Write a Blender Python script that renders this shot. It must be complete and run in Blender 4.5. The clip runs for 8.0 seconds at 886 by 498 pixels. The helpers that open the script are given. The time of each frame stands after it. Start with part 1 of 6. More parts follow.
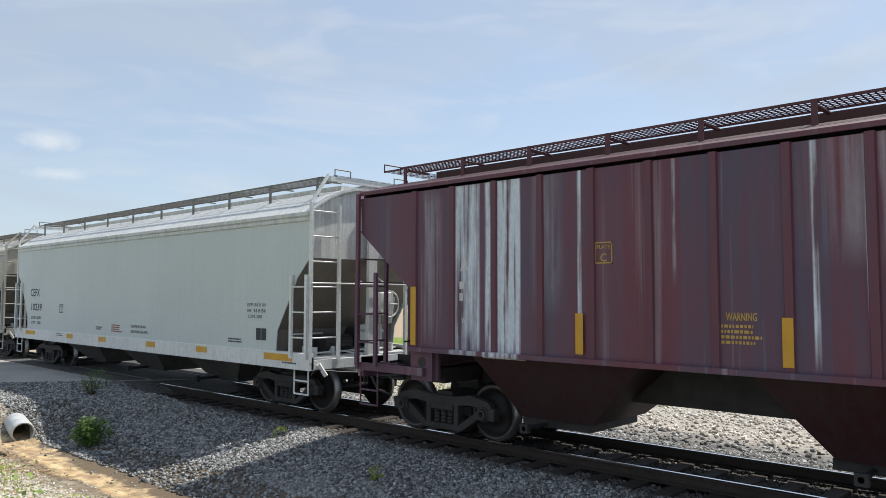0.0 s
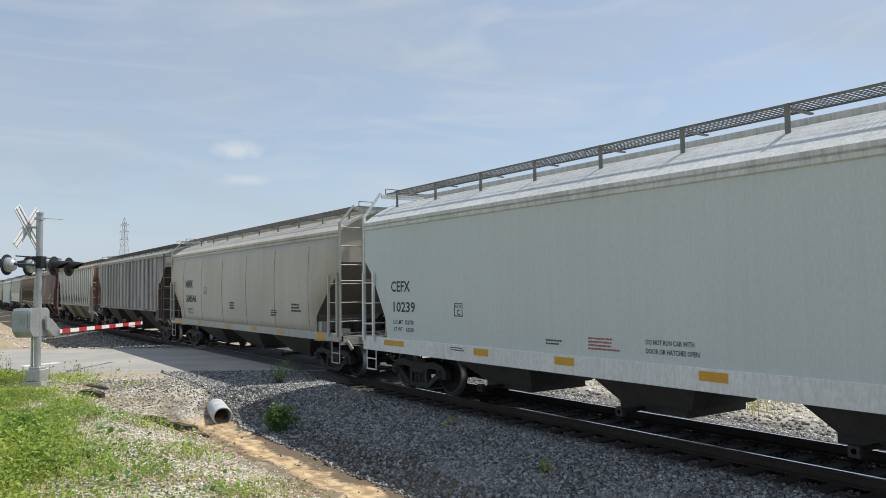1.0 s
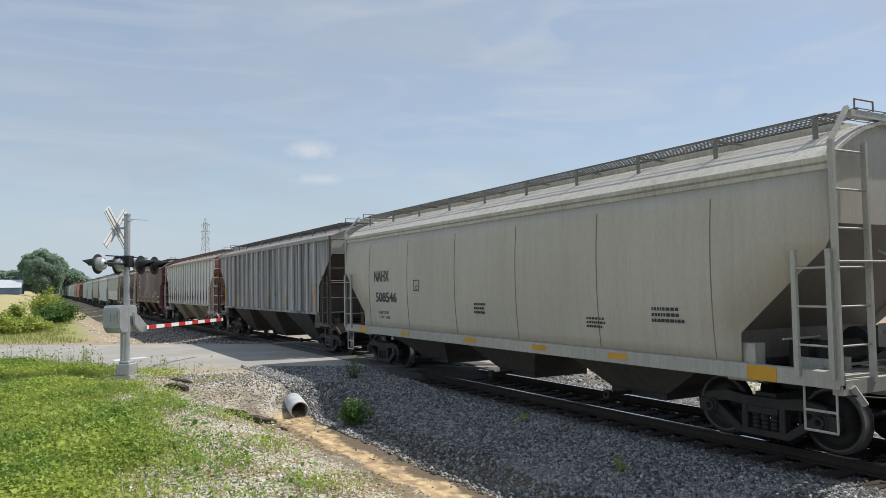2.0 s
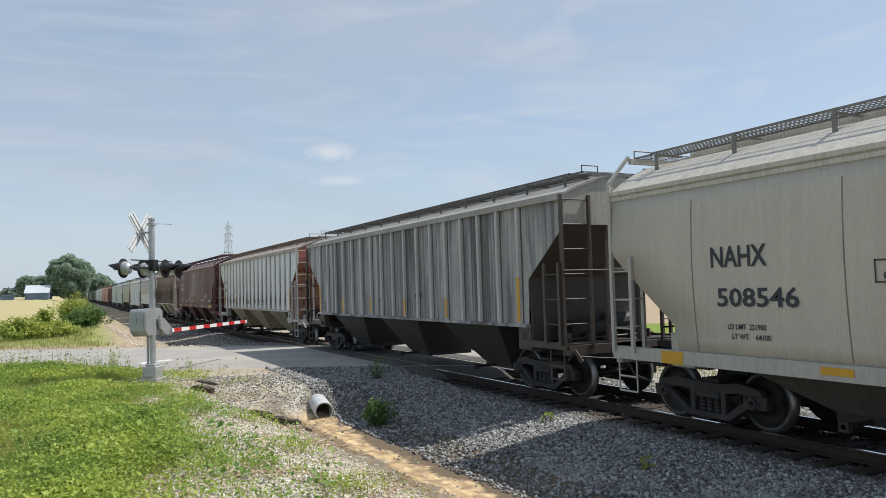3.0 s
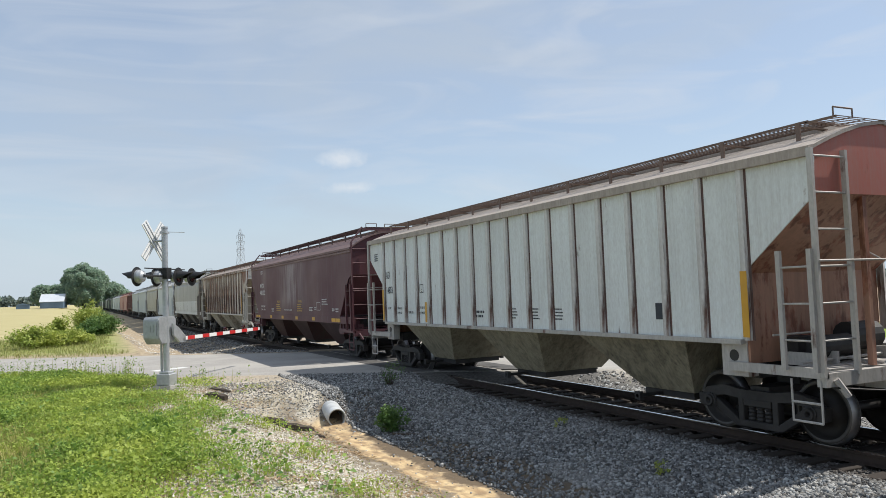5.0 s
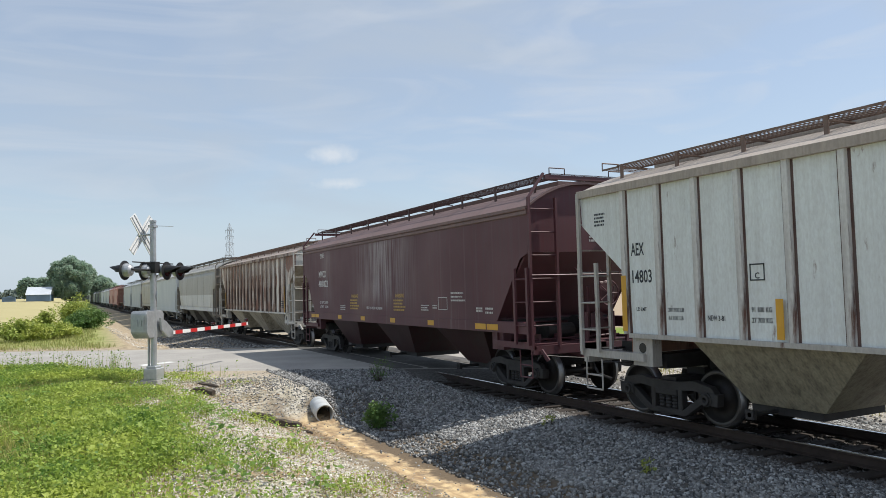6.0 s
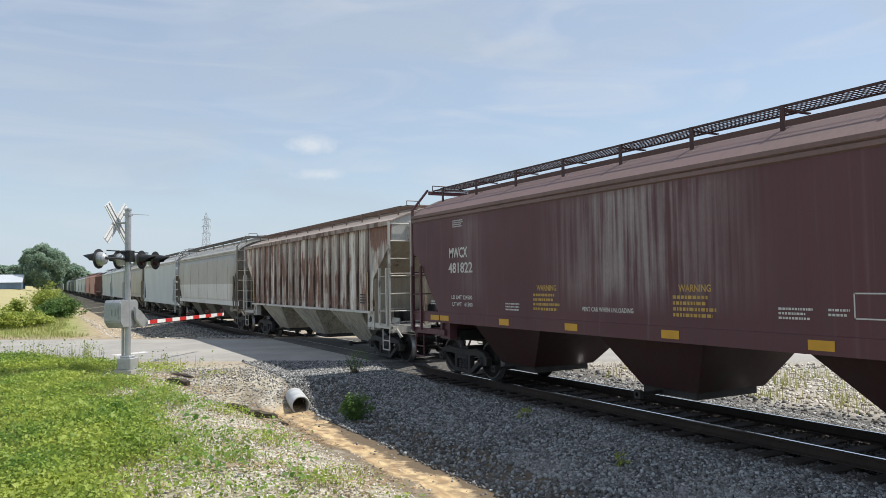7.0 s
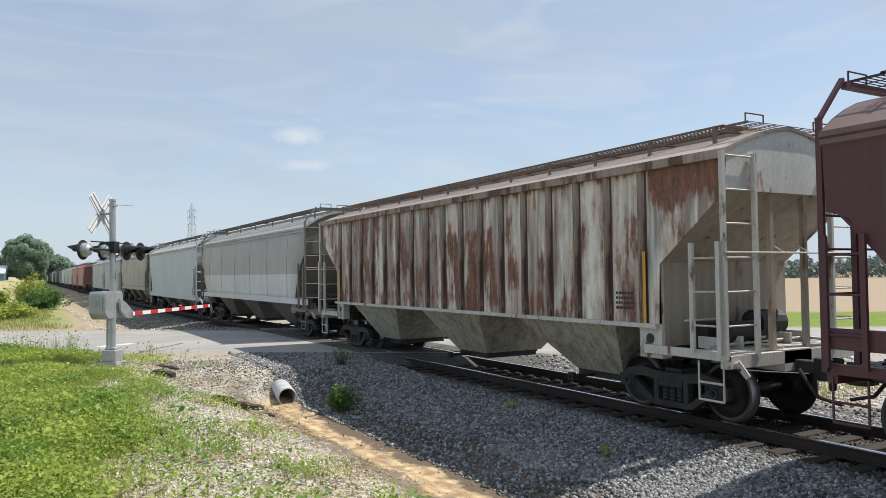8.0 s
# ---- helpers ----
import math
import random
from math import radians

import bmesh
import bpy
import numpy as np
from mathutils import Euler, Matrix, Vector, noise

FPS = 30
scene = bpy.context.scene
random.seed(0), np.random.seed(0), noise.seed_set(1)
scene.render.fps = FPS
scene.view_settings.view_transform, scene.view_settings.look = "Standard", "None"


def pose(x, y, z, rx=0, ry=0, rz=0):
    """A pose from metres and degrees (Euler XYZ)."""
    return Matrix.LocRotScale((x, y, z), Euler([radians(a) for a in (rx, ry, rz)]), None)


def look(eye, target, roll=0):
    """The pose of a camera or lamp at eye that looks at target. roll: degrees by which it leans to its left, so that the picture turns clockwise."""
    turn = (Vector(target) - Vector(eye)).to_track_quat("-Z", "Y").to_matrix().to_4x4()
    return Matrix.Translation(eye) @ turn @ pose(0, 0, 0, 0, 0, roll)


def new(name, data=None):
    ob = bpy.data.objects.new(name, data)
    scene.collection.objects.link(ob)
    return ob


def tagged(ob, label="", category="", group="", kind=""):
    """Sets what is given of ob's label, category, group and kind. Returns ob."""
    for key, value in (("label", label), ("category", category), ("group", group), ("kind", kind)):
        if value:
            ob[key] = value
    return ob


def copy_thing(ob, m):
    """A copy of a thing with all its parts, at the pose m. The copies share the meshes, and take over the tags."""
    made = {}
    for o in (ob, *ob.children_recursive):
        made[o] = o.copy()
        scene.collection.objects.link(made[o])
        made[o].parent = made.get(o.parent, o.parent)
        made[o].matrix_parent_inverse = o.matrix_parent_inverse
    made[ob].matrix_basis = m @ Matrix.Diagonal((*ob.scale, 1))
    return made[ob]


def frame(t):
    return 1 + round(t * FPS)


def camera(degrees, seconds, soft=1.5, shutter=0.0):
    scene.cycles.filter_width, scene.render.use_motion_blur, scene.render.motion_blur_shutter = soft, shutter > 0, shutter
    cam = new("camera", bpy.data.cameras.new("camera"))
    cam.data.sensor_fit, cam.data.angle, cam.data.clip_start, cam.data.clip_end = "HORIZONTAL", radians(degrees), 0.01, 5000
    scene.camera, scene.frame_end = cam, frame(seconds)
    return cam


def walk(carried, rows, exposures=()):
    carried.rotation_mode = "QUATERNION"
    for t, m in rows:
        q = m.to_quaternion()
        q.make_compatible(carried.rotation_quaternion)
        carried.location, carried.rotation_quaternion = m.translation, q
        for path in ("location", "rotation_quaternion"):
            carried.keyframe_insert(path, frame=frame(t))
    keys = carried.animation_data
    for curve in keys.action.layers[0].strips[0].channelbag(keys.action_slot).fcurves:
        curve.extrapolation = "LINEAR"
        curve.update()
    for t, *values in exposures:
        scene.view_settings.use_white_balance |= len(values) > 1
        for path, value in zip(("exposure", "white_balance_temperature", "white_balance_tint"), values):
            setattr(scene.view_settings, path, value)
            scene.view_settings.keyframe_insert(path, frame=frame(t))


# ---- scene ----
# ---- camera: stands on the bank beside the line and pans with the train ----
EYE = (0.0, 0.0, 2.334)
cam = camera(61.6, 8.0, soft=0.75)
TURN = [(0, -47.14, 3.57, -0.13), (0.5, -39.59, 3.16, 0.62), (1, -34.47, 3.05, 0.64), (1.5, -31.0, 2.95, 0.58),
        (3, -27.3, 2.84, 1.69), (3.5, -26.77, 3.1, 1.84), (4, -26.4, 3.28, 2.02), (4.5, -26.27, 3.33, 2.21),
        (6, -27.21, 3.06, 1.54), (6.5, -28.0, 2.74, 1.24), (7, -28.91, 2.46, 0.86), (7.5, -29.57, 2.14, 0.59),
        (8, -29.91, 1.81, 0.77)]
walk(cam, [(t, pose(*EYE, 90 + p, r, y)) for t, y, p, r in TURN], [(0, 0.17), (0.5, 0.13), (1, -0.02), (1.5, -0.08), (3, 0.02), (4.5, 0.1), (6, 0.08), (8, 0.12)])

# ---- daylight ----
SUN_WAY = Vector((0.67, -0.13, 1.0)).normalized()      # towards the sun
elev = math.asin(SUN_WAY.z)
azim = math.atan2(SUN_WAY.x, SUN_WAY.y)


def make_world():
    w = bpy.data.worlds.new("sky")
    scene.world = w
    w.use_nodes = True
    nt = w.node_tree
    N, L = nt.nodes, nt.links
    bg = N["Background"]
    sky = N.new("ShaderNodeTexSky")
    sky.sky_type = 'NISHITA'
    sky.sun_disc = False
    sky.sun_elevation, sky.sun_rotation = elev, azim
    sky.air_density, sky.dust_density, sky.ozone_density = 1.0, 0.6, 1.5
    co = N.new("ShaderNodeTexCoord")
    mp = N.new("ShaderNodeMapping")
    mp.inputs["Scale"].default_value = (1.2, 1.2, 4.0)
    L.new(co.outputs["Generated"], mp.inputs[0])
    n1 = N.new("ShaderNodeTexNoise")
    n1.inputs["Scale"].default_value, n1.inputs["Detail"].default_value = 2.2, 7
    n1.inputs["Distortion"].default_value = 0.6
    L.new(mp.outputs[0], n1.inputs["Vector"])
    rp = N.new("ShaderNodeMapRange")
    rp.inputs[1].default_value, rp.inputs[2].default_value = 0.42, 0.8
    rp.inputs[3].default_value, rp.inputs[4].default_value = 0.52, 0.97
    L.new(n1.outputs["Fac"], rp.inputs[0])
    mx = N.new("ShaderNodeMix")
    mx.data_type = 'RGBA'
    L.new(rp.outputs[0], mx.inputs[0])
    L.new(sky.outputs[0], mx.inputs[6])
    mx.inputs[7].default_value = (3.25, 3.72, 4.32, 1)
    L.new(mx.outputs[2], bg.inputs[0])
    bg.inputs[1].default_value = 0.145
    # two small fair-weather clouds near the horizon
    last = mx.outputs[2]
    for az, el, wide, tall in ((19.0, 10.4, 0.030, 0.012), (19.6, 8.2, 0.034, 0.007)):
        a, e = radians(az), radians(el)
        sub = N.new("ShaderNodeVectorMath")
        sub.operation = 'SUBTRACT'
        sub.inputs[1].default_value = (math.sin(a) * math.cos(e), math.cos(a) * math.cos(e), math.sin(e))
        L.new(co.outputs["Generated"], sub.inputs[0])
        m2 = N.new("ShaderNodeMapping")
        m2.inputs["Scale"].default_value = (1 / wide, 1 / wide, 1 / tall)
        L.new(sub.outputs[0], m2.inputs[0])
        ln = N.new("ShaderNodeVectorMath")
        ln.operation = 'LENGTH'
        L.new(m2.outputs[0], ln.inputs[0])
        n2 = N.new("ShaderNodeTexNoise")
        n2.inputs["Scale"].default_value, n2.inputs["Detail"].default_value = 55, 5
        L.new(co.outputs["Generated"], n2.inputs["Vector"])
        ad = N.new("ShaderNodeMath")
        ad.operation = 'MULTIPLY_ADD'
        ad.inputs[1].default_value = 1.6
        L.new(n2.outputs["Fac"], ad.inputs[0])
        L.new(ln.outputs["Value"], ad.inputs[2])
        r2 = N.new("ShaderNodeMapRange")
        r2.inputs[1].default_value, r2.inputs[2].default_value = 1.0, 2.0
        r2.inputs[3].default_value, r2.inputs[4].default_value = 0.6, 0.0
        L.new(ad.outputs[0], r2.inputs[0])
        mc = N.new("ShaderNodeMix")
        mc.data_type = 'RGBA'
        L.new(r2.outputs[0], mc.inputs[0])
        L.new(last, mc.inputs[6])
        mc.inputs[7].default_value = (5.2, 5.4, 5.6, 1)
        last = mc.outputs[2]
    # thin high streaks, paler than the haze
    m3 = N.new("ShaderNodeMapping")
    m3.inputs["Scale"].default_value = (1.0, 1.6, 5.5)
    m3.inputs["Rotation"].default_value = (0.25, -0.2, 0.5)
    L.new(co.outputs["Generated"], m3.inputs[0])
    n3 = N.new("ShaderNodeTexNoise")
    n3.inputs["Scale"].default_value, n3.inputs["Detail"].default_value = 3.4, 8
    n3.inputs["Distortion"].default_value = 1.1
    L.new(m3.outputs[0], n3.inputs["Vector"])
    r3 = N.new("ShaderNodeMapRange")
    r3.inputs[1].default_value, r3.inputs[2].default_value = 0.48, 0.75
    r3.inputs[3].default_value, r3.inputs[4].default_value = 0.0, 0.42
    L.new(n3.outputs["Fac"], r3.inputs[0])
    m4 = N.new("ShaderNodeMix")
    m4.data_type = 'RGBA'
    L.new(r3.outputs[0], m4.inputs[0])
    L.new(last, m4.inputs[6])
    m4.inputs[7].default_value = (4.5, 4.75, 5.1, 1)
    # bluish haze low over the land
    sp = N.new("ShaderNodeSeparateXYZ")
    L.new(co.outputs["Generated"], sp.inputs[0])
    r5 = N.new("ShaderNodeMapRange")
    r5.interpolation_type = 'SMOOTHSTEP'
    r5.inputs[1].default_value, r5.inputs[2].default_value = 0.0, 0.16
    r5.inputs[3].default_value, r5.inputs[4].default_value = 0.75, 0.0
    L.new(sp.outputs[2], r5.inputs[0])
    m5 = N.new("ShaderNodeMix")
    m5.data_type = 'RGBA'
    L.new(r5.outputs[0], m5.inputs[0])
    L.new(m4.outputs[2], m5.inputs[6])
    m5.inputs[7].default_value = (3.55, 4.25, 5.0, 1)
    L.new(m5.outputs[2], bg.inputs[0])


make_world()
sun = bpy.data.lights.new("sun", 'SUN')
sun.energy, sun.angle, sun.color = 4.7, radians(0.6), (1.0, 0.95, 0.87)
sun_ob = new("sun", sun)
sun_ob.matrix_world = look(tuple(SUN_WAY * 100), (0, 0, 0))


# ---- materials ----
class Nodes:
    def __init__(self, name):
        self.m = bpy.data.materials.new(name)
        self.m.use_nodes = True
        self.nt = self.m.node_tree
        self.N, self.L = self.nt.nodes, self.nt.links
        self.b = self.N["Principled BSDF"]
        self.co = self.N.new("ShaderNodeTexCoord")

    def noise(self, scale, detail=4, stretch=(1, 1, 1), w=0.0, rough=0.55):
        mp = self.N.new("ShaderNodeMapping")
        mp.inputs["Scale"].default_value = stretch
        mp.inputs["Location"].default_value = (w * 3.7, w * 1.3, w * 2.1)
        self.L.new(self.co.outputs["Object"], mp.inputs[0])
        n = self.N.new("ShaderNodeTexNoise")
        n.inputs["Scale"].default_value, n.inputs["Detail"].default_value = scale, detail
        n.inputs["Roughness"].default_value = rough
        self.L.new(mp.outputs[0], n.inputs["Vector"])
        return n.outputs["Fac"]

    def span(self, src, a, b, c=0.0, d=1.0):
        r = self.N.new("ShaderNodeMapRange")
        r.inputs[1].default_value, r.inputs[2].default_value = a, b
        r.inputs[3].default_value, r.inputs[4].default_value = c, d
        self.L.new(src, r.inputs[0])
        return r.outputs[0]

    def math(self, op, a, b):
        n = self.N.new("ShaderNodeMath")
        n.operation = op
        for i, v in enumerate((a, b)):
            if isinstance(v, (int, float)):
                n.inputs[i].default_value = v
            else:
                self.L.new(v, n.inputs[i])
        return n.outputs[0]

    def mix(self, fac, a, b):
        n = self.N.new("ShaderNodeMix")
        n.data_type = 'RGBA'
        for i, v in ((0, fac), (6, a), (7, b)):
            if isinstance(v, tuple):
                n.inputs[i].default_value = (*v, 1)
            elif isinstance(v, (int, float)):
                n.inputs[i].default_value = v
            else:
                self.L.new(v, n.inputs[i])
        return n.outputs[2]

    def axis(self, i):
        s = self.N.new("ShaderNodeSeparateXYZ")
        self.L.new(self.co.outputs["Object"], s.inputs[0])
        return s.outputs[i]

    def random(self):
        return self.N.new("ShaderNodeObjectInfo").outputs["Random"]

    def island(self):
        return self.N.new("ShaderNodeNewGeometry").outputs["Random Per Island"]

    def bump(self, src, strength, dist=0.01):
        n = self.N.new("ShaderNodeBump")
        n.inputs["Strength"].default_value, n.inputs["Distance"].default_value = strength, dist
        self.L.new(src, n.inputs["Height"])
        self.L.new(n.outputs[0], self.b.inputs["Normal"])

    def done(self, col, rough=0.6, metal=0.0, spec=0.5):
        if isinstance(col, tuple):
            self.b.inputs["Base Color"].default_value = (*col, 1)
        else:
            self.L.new(col, self.b.inputs["Base Color"])
        if isinstance(rough, (int, float)):
            self.b.inputs["Roughness"].default_value = rough
        else:
            self.L.new(rough, self.b.inputs["Roughness"])
        self.b.inputs["Metallic"].default_value = metal
        self.b.inputs["Specular IOR Level"].default_value = spec
        return self.m


def paint(name, base, grime=(0.10, 0.09, 0.08), streak=0.35, rust=0.0, pale=0.0, seed=0.0, rough=0.5,
          rust_col=(0.16, 0.055, 0.03), pale_col=(0.55, 0.56, 0.56), panel=0.0, panel_w=0.84, runs=(), low=None, rust_run=0.7, rust_at=(), halo=0.0, soot=0.0):
    """Weathered wagon paint: rain streaks, blotches of grime, panels aged differently, rust, chalky runs.
    runs: (y0, y1, z0, z1, amount, softness) of chalk; low: (height, colour) of a lower band."""
    k = Nodes(name)
    y, z = k.axis(1), k.axis(2)
    if low:
        base = k.mix(k.span(z, low[0] - 0.01, low[0] + 0.01), low[1], base)
    s1 = k.span(k.noise(1.4, 6, (5, 5, 0.28), seed), 0.42, 0.72)
    s2 = k.span(k.noise(2.2, 5, (11, 11, 0.22), seed + 6), 0.45, 0.70)
    bl = k.span(k.noise(0.55, 5, (1, 1, 0.8), seed + 3), 0.35, 0.7)
    fine = k.noise(30, 4, (1, 1, 0.4), seed)
    f = k.math('ADD', k.math('MULTIPLY', s1, 0.5), k.math('ADD', k.math('MULTIPLY', s2, 0.35), k.math('MULTIPLY', bl, 0.4)))
    if panel:
        wn = k.N.new("ShaderNodeTexWhiteNoise")
        wn.noise_dimensions = '1D'
        k.L.new(k.math('FLOOR', k.math('ADD', k.math('DIVIDE', y, panel_w), 0.5 + seed), 0), wn.inputs["W"])
        f = k.math('ADD', f, k.math('MULTIPLY', k.math('SUBTRACT', wn.outputs["Value"], 0.45), panel * 1.6))
    n = k.N.new("ShaderNodeClamp")
    k.L.new(k.math('MULTIPLY', f, streak), n.inputs[0])
    col = k.mix(n.outputs[0], base, grime)
    if pale:
        p = k.span(k.noise(1.1, 5, (6, 6, 0.13), seed + 9), 0.58, 0.74)
        p = k.math('MULTIPLY', p, k.span(k.noise(0.35, 2, (1, 1, 0.2), seed + 5), 0.40, 0.58))
        col = k.mix(k.math('MULTIPLY', p, pale), col, pale_col)
    for y0, y1, z0, z1, amt, soft in runs:
        m = k.math('MULTIPLY', k.math('MULTIPLY', k.span(y, y0, y0 + soft), k.span(y, y1 - soft, y1, 1, 0)),
                   k.math('MULTIPLY', k.span(z, z0, z0 + 0.5), k.span(z, z1 - 0.3, z1, 1, 0)))
        r = k.span(k.math('ADD', k.noise(1.6, 6, (7, 7, 0.2), seed + 12), k.math('MULTIPLY', k.noise(1.2, 5, (2, 2, 0.7), seed + 14), 0.5)), 0.60, 0.88)
        col = k.mix(k.math('MULTIPLY', k.math('MULTIPLY', m, r), amt), col, pale_col)
    if rust:
        r = k.math('ADD', k.noise(1.3, 8, (1.6, 1.6, rust_run), seed + 7, 0.65), k.math('MULTIPLY', k.noise(3.0, 4, (3, 3, 0.25), seed + 2), 0.35))
        for y0, y1, z0, z1, amt in rust_at:
            r = k.math('ADD', r, k.math('MULTIPLY', k.math('MULTIPLY', k.math('MULTIPLY', k.span(y, y0, y0 + 0.3), k.span(y, y1 - 0.3, y1, 1, 0)), k.math('MULTIPLY', k.span(z, z0, z0 + 0.4), k.span(z, z1 - 0.1, z1, 1, 0))), amt))
        if soot:
            so = k.math('MULTIPLY', k.span(k.noise(0.8, 4, (2.4, 2.4, 0.30), seed + 21), 0.44, 0.56), k.span(k.noise(2.4, 6, (3, 3, 0.16), seed + 23), 0.34, 0.54))
            col = k.mix(k.math('MULTIPLY', so, soot), col, (0.085, 0.085, 0.105))
        if halo:
            h = k.span(r, 0.70 - 0.30 * rust, 0.90 - 0.29 * rust)
            h = k.math('MULTIPLY', h, k.span(k.noise(7, 5, (2, 2, 0.3), seed + 27), 0.3, 0.62, 0.35, 1.0))
            col = k.mix(k.math('MULTIPLY', h, halo), col, k.mix(k.span(k.noise(1.5, 4, (2, 2, 0.4), seed + 29), 0.35, 0.65), (0.40, 0.20, 0.10), (0.20, 0.11, 0.075)))
        r = k.span(r, 0.86 - 0.30 * rust, 0.93 - 0.28 * rust)
        col = k.mix(k.math('MULTIPLY', r, 0.94), col, k.mix(k.span(k.noise(5, 6, (1.5, 1.5, 0.4), seed + 4), 0.35, 0.65), rust_col, tuple(c * 0.35 for c in rust_col)))
    col = k.mix(k.math('MULTIPLY', k.span(fine, 0.35, 0.7), 0.22), col, grime)
    k.bump(fine, 0.15, 0.004)
    return k.done(col, k.span(bl, 0, 1, rough, min(1, rough + 0.2)))


def plain(name, col, rough=0.6, metal=0.0, var=0.35, scale=6.0, bump=0.2, dist=0.01, seed=0.0, stretch=(1, 1, 1)):
    k = Nodes(name)
    n = k.noise(scale, 6, stretch, seed)
    n2 = k.noise(scale * 0.17, 3, (1, 1, 1), seed + 4)
    f = k.math('MULTIPLY', k.math('ADD', k.span(n, 0.3, 0.7), k.span(n2, 0.35, 0.65)), var)
    c = k.mix(f, col, tuple(v * 0.4 for v in col))
    k.bump(n, bump, dist)
    return k.done(c, rough, metal)


M = {
    "steel_dark": plain("truck steel", (0.048, 0.046, 0.046), 0.65, 0.2, 0.5, 7),
    "wheel": plain("wheel steel", (0.034, 0.031, 0.030), 0.55, 0.4, 0.5, 9),
    "seam": plain("dirty weld seam", (0.29, 0.27, 0.23), 0.8, 0.0, 0.4, 5),
    "rim": plain("worn wheel rim", (0.12, 0.115, 0.11), 0.5, 0.4, 0.4, 14),
    "tread": plain("polished tread", (0.30, 0.30, 0.31), 0.4, 1.0, 0.2, 20, 0.05),
    "rail": plain("rail rust", (0.050, 0.034, 0.027), 0.8, 0.1, 0.4, 12),
    "rail_top": plain("rail head", (0.72, 0.72, 0.73), 0.20, 1.0, 0.15, 30, 0.03),
    "galv": plain("galvanised steel", (0.52, 0.54, 0.56), 0.45, 0.55, 0.25, 14, 0.08, 0.003),
    "black": plain("black paint", (0.02, 0.02, 0.021), 0.5, 0.0, 0.4, 9),
    "concrete": plain("concrete", (0.46, 0.45, 0.43), 0.85, 0.0, 0.25, 8),
    "white_sheet": plain("white reflective sheet", (0.80, 0.80, 0.79), 0.4, 0.0, 0.08, 8, 0.02),
    "red_sheet": plain("red reflective sheet", (0.55, 0.03, 0.03), 0.4, 0.0, 0.12, 8, 0.02),
    "amber": plain("yellow conspicuity tape", (0.68, 0.36, 0.03), 0.45, 0.0, 0.18, 5, 0.02),
    "letter_dark": plain("dark lettering", (0.035, 0.042, 0.055), 0.6, 0.0, 0.25, 14, 0.0),
    "letter_white": plain("white lettering", (0.68, 0.67, 0.65), 0.6, 0.0, 0.25, 14, 0.0),
    "letter_yellow": plain("yellow lettering", (0.58, 0.37, 0.09), 0.6, 0.0, 0.3, 14, 0.0),
    "letter_red": plain("red lettering", (0.42, 0.10, 0.08), 0.6, 0.0, 0.3, 14, 0.0),
    "grating": plain("walkway grating", (0.16, 0.15, 0.14), 0.6, 0.5, 0.4, 12),
    "lens": plain("lamp lens", (0.045, 0.010, 0.010), 0.15, 0.0, 0.1, 8, 0.0),
    "pvc": plain("corrugated plastic pipe", (0.66, 0.68, 0.68), 0.5, 0.0, 0.35, 5),
    "pipe_in": plain("pipe inside", (0.08, 0.08, 0.08), 0.7),
    "bark": plain("bark", (0.09, 0.07, 0.05), 0.9, 0.0, 0.5, 9, 0.6, 0.03),
    "old_wood": plain("rotten timber", (0.13, 0.10, 0.075), 0.9, 0.0, 0.6, 8, 0.6, 0.02, 0, (1, 0.2, 1)),
    "tie": plain("creosoted tie", (0.055, 0.042, 0.034), 0.9, 0.0, 0.5, 7, 0.6, 0.02, 0, (0.25, 1, 1)),
}


# ---- mesh helpers ----
def box(bm, x0, x1, y0, y1, z0, z1):
    v = [bm.verts.new((x, y, z)) for z in (z0, z1) for y in (y0, y1) for x in (x0, x1)]
    for q in ((0, 2, 3, 1), (4, 5, 7, 6), (0, 1, 5, 4), (2, 6, 7, 3), (0, 4, 6, 2), (1, 3, 7, 5)):
        bm.faces.new([v[i] for i in q])


def prism(bm, poly, a, b, axis="x"):
    """Extrude a polygon of two coordinates along the third axis from a to b."""
    def P(p, s):
        return {"x": (s, p[0], p[1]), "y": (p[0], s, p[1]), "z": (p[0], p[1], s)}[axis]
    v0 = [bm.verts.new(P(p, a)) for p in poly]
    v1 = [bm.verts.new(P(p, b)) for p in poly]
    n = len(poly)
    bm.faces.new(v0)
    bm.faces.new(v1[::-1])
    for i in range(n):
        j = (i + 1) % n
        bm.faces.new((v0[j], v0[i], v1[i], v1[j]))


def tube(bm, p, q, r, n=8, r2=None):
    p, q = Vector(p), Vector(q)
    d = (q - p).normalized()
    u = d.orthogonal().normalized()
    w = d.cross(u)
    rings = []
    for c, rr in ((p, r), (q, r if r2 is None else r2)):
        rings.append([bm.verts.new(c + (u * math.cos(2 * math.pi * i / n) + w * math.sin(2 * math.pi * i / n)) * rr) for i in range(n)])
    for i in range(n):
        j = (i + 1) % n
        bm.faces.new((rings[0][i], rings[0][j], rings[1][j], rings[1][i]))
    bm.faces.new(rings[0][::-1])
    bm.faces.new(rings[1])


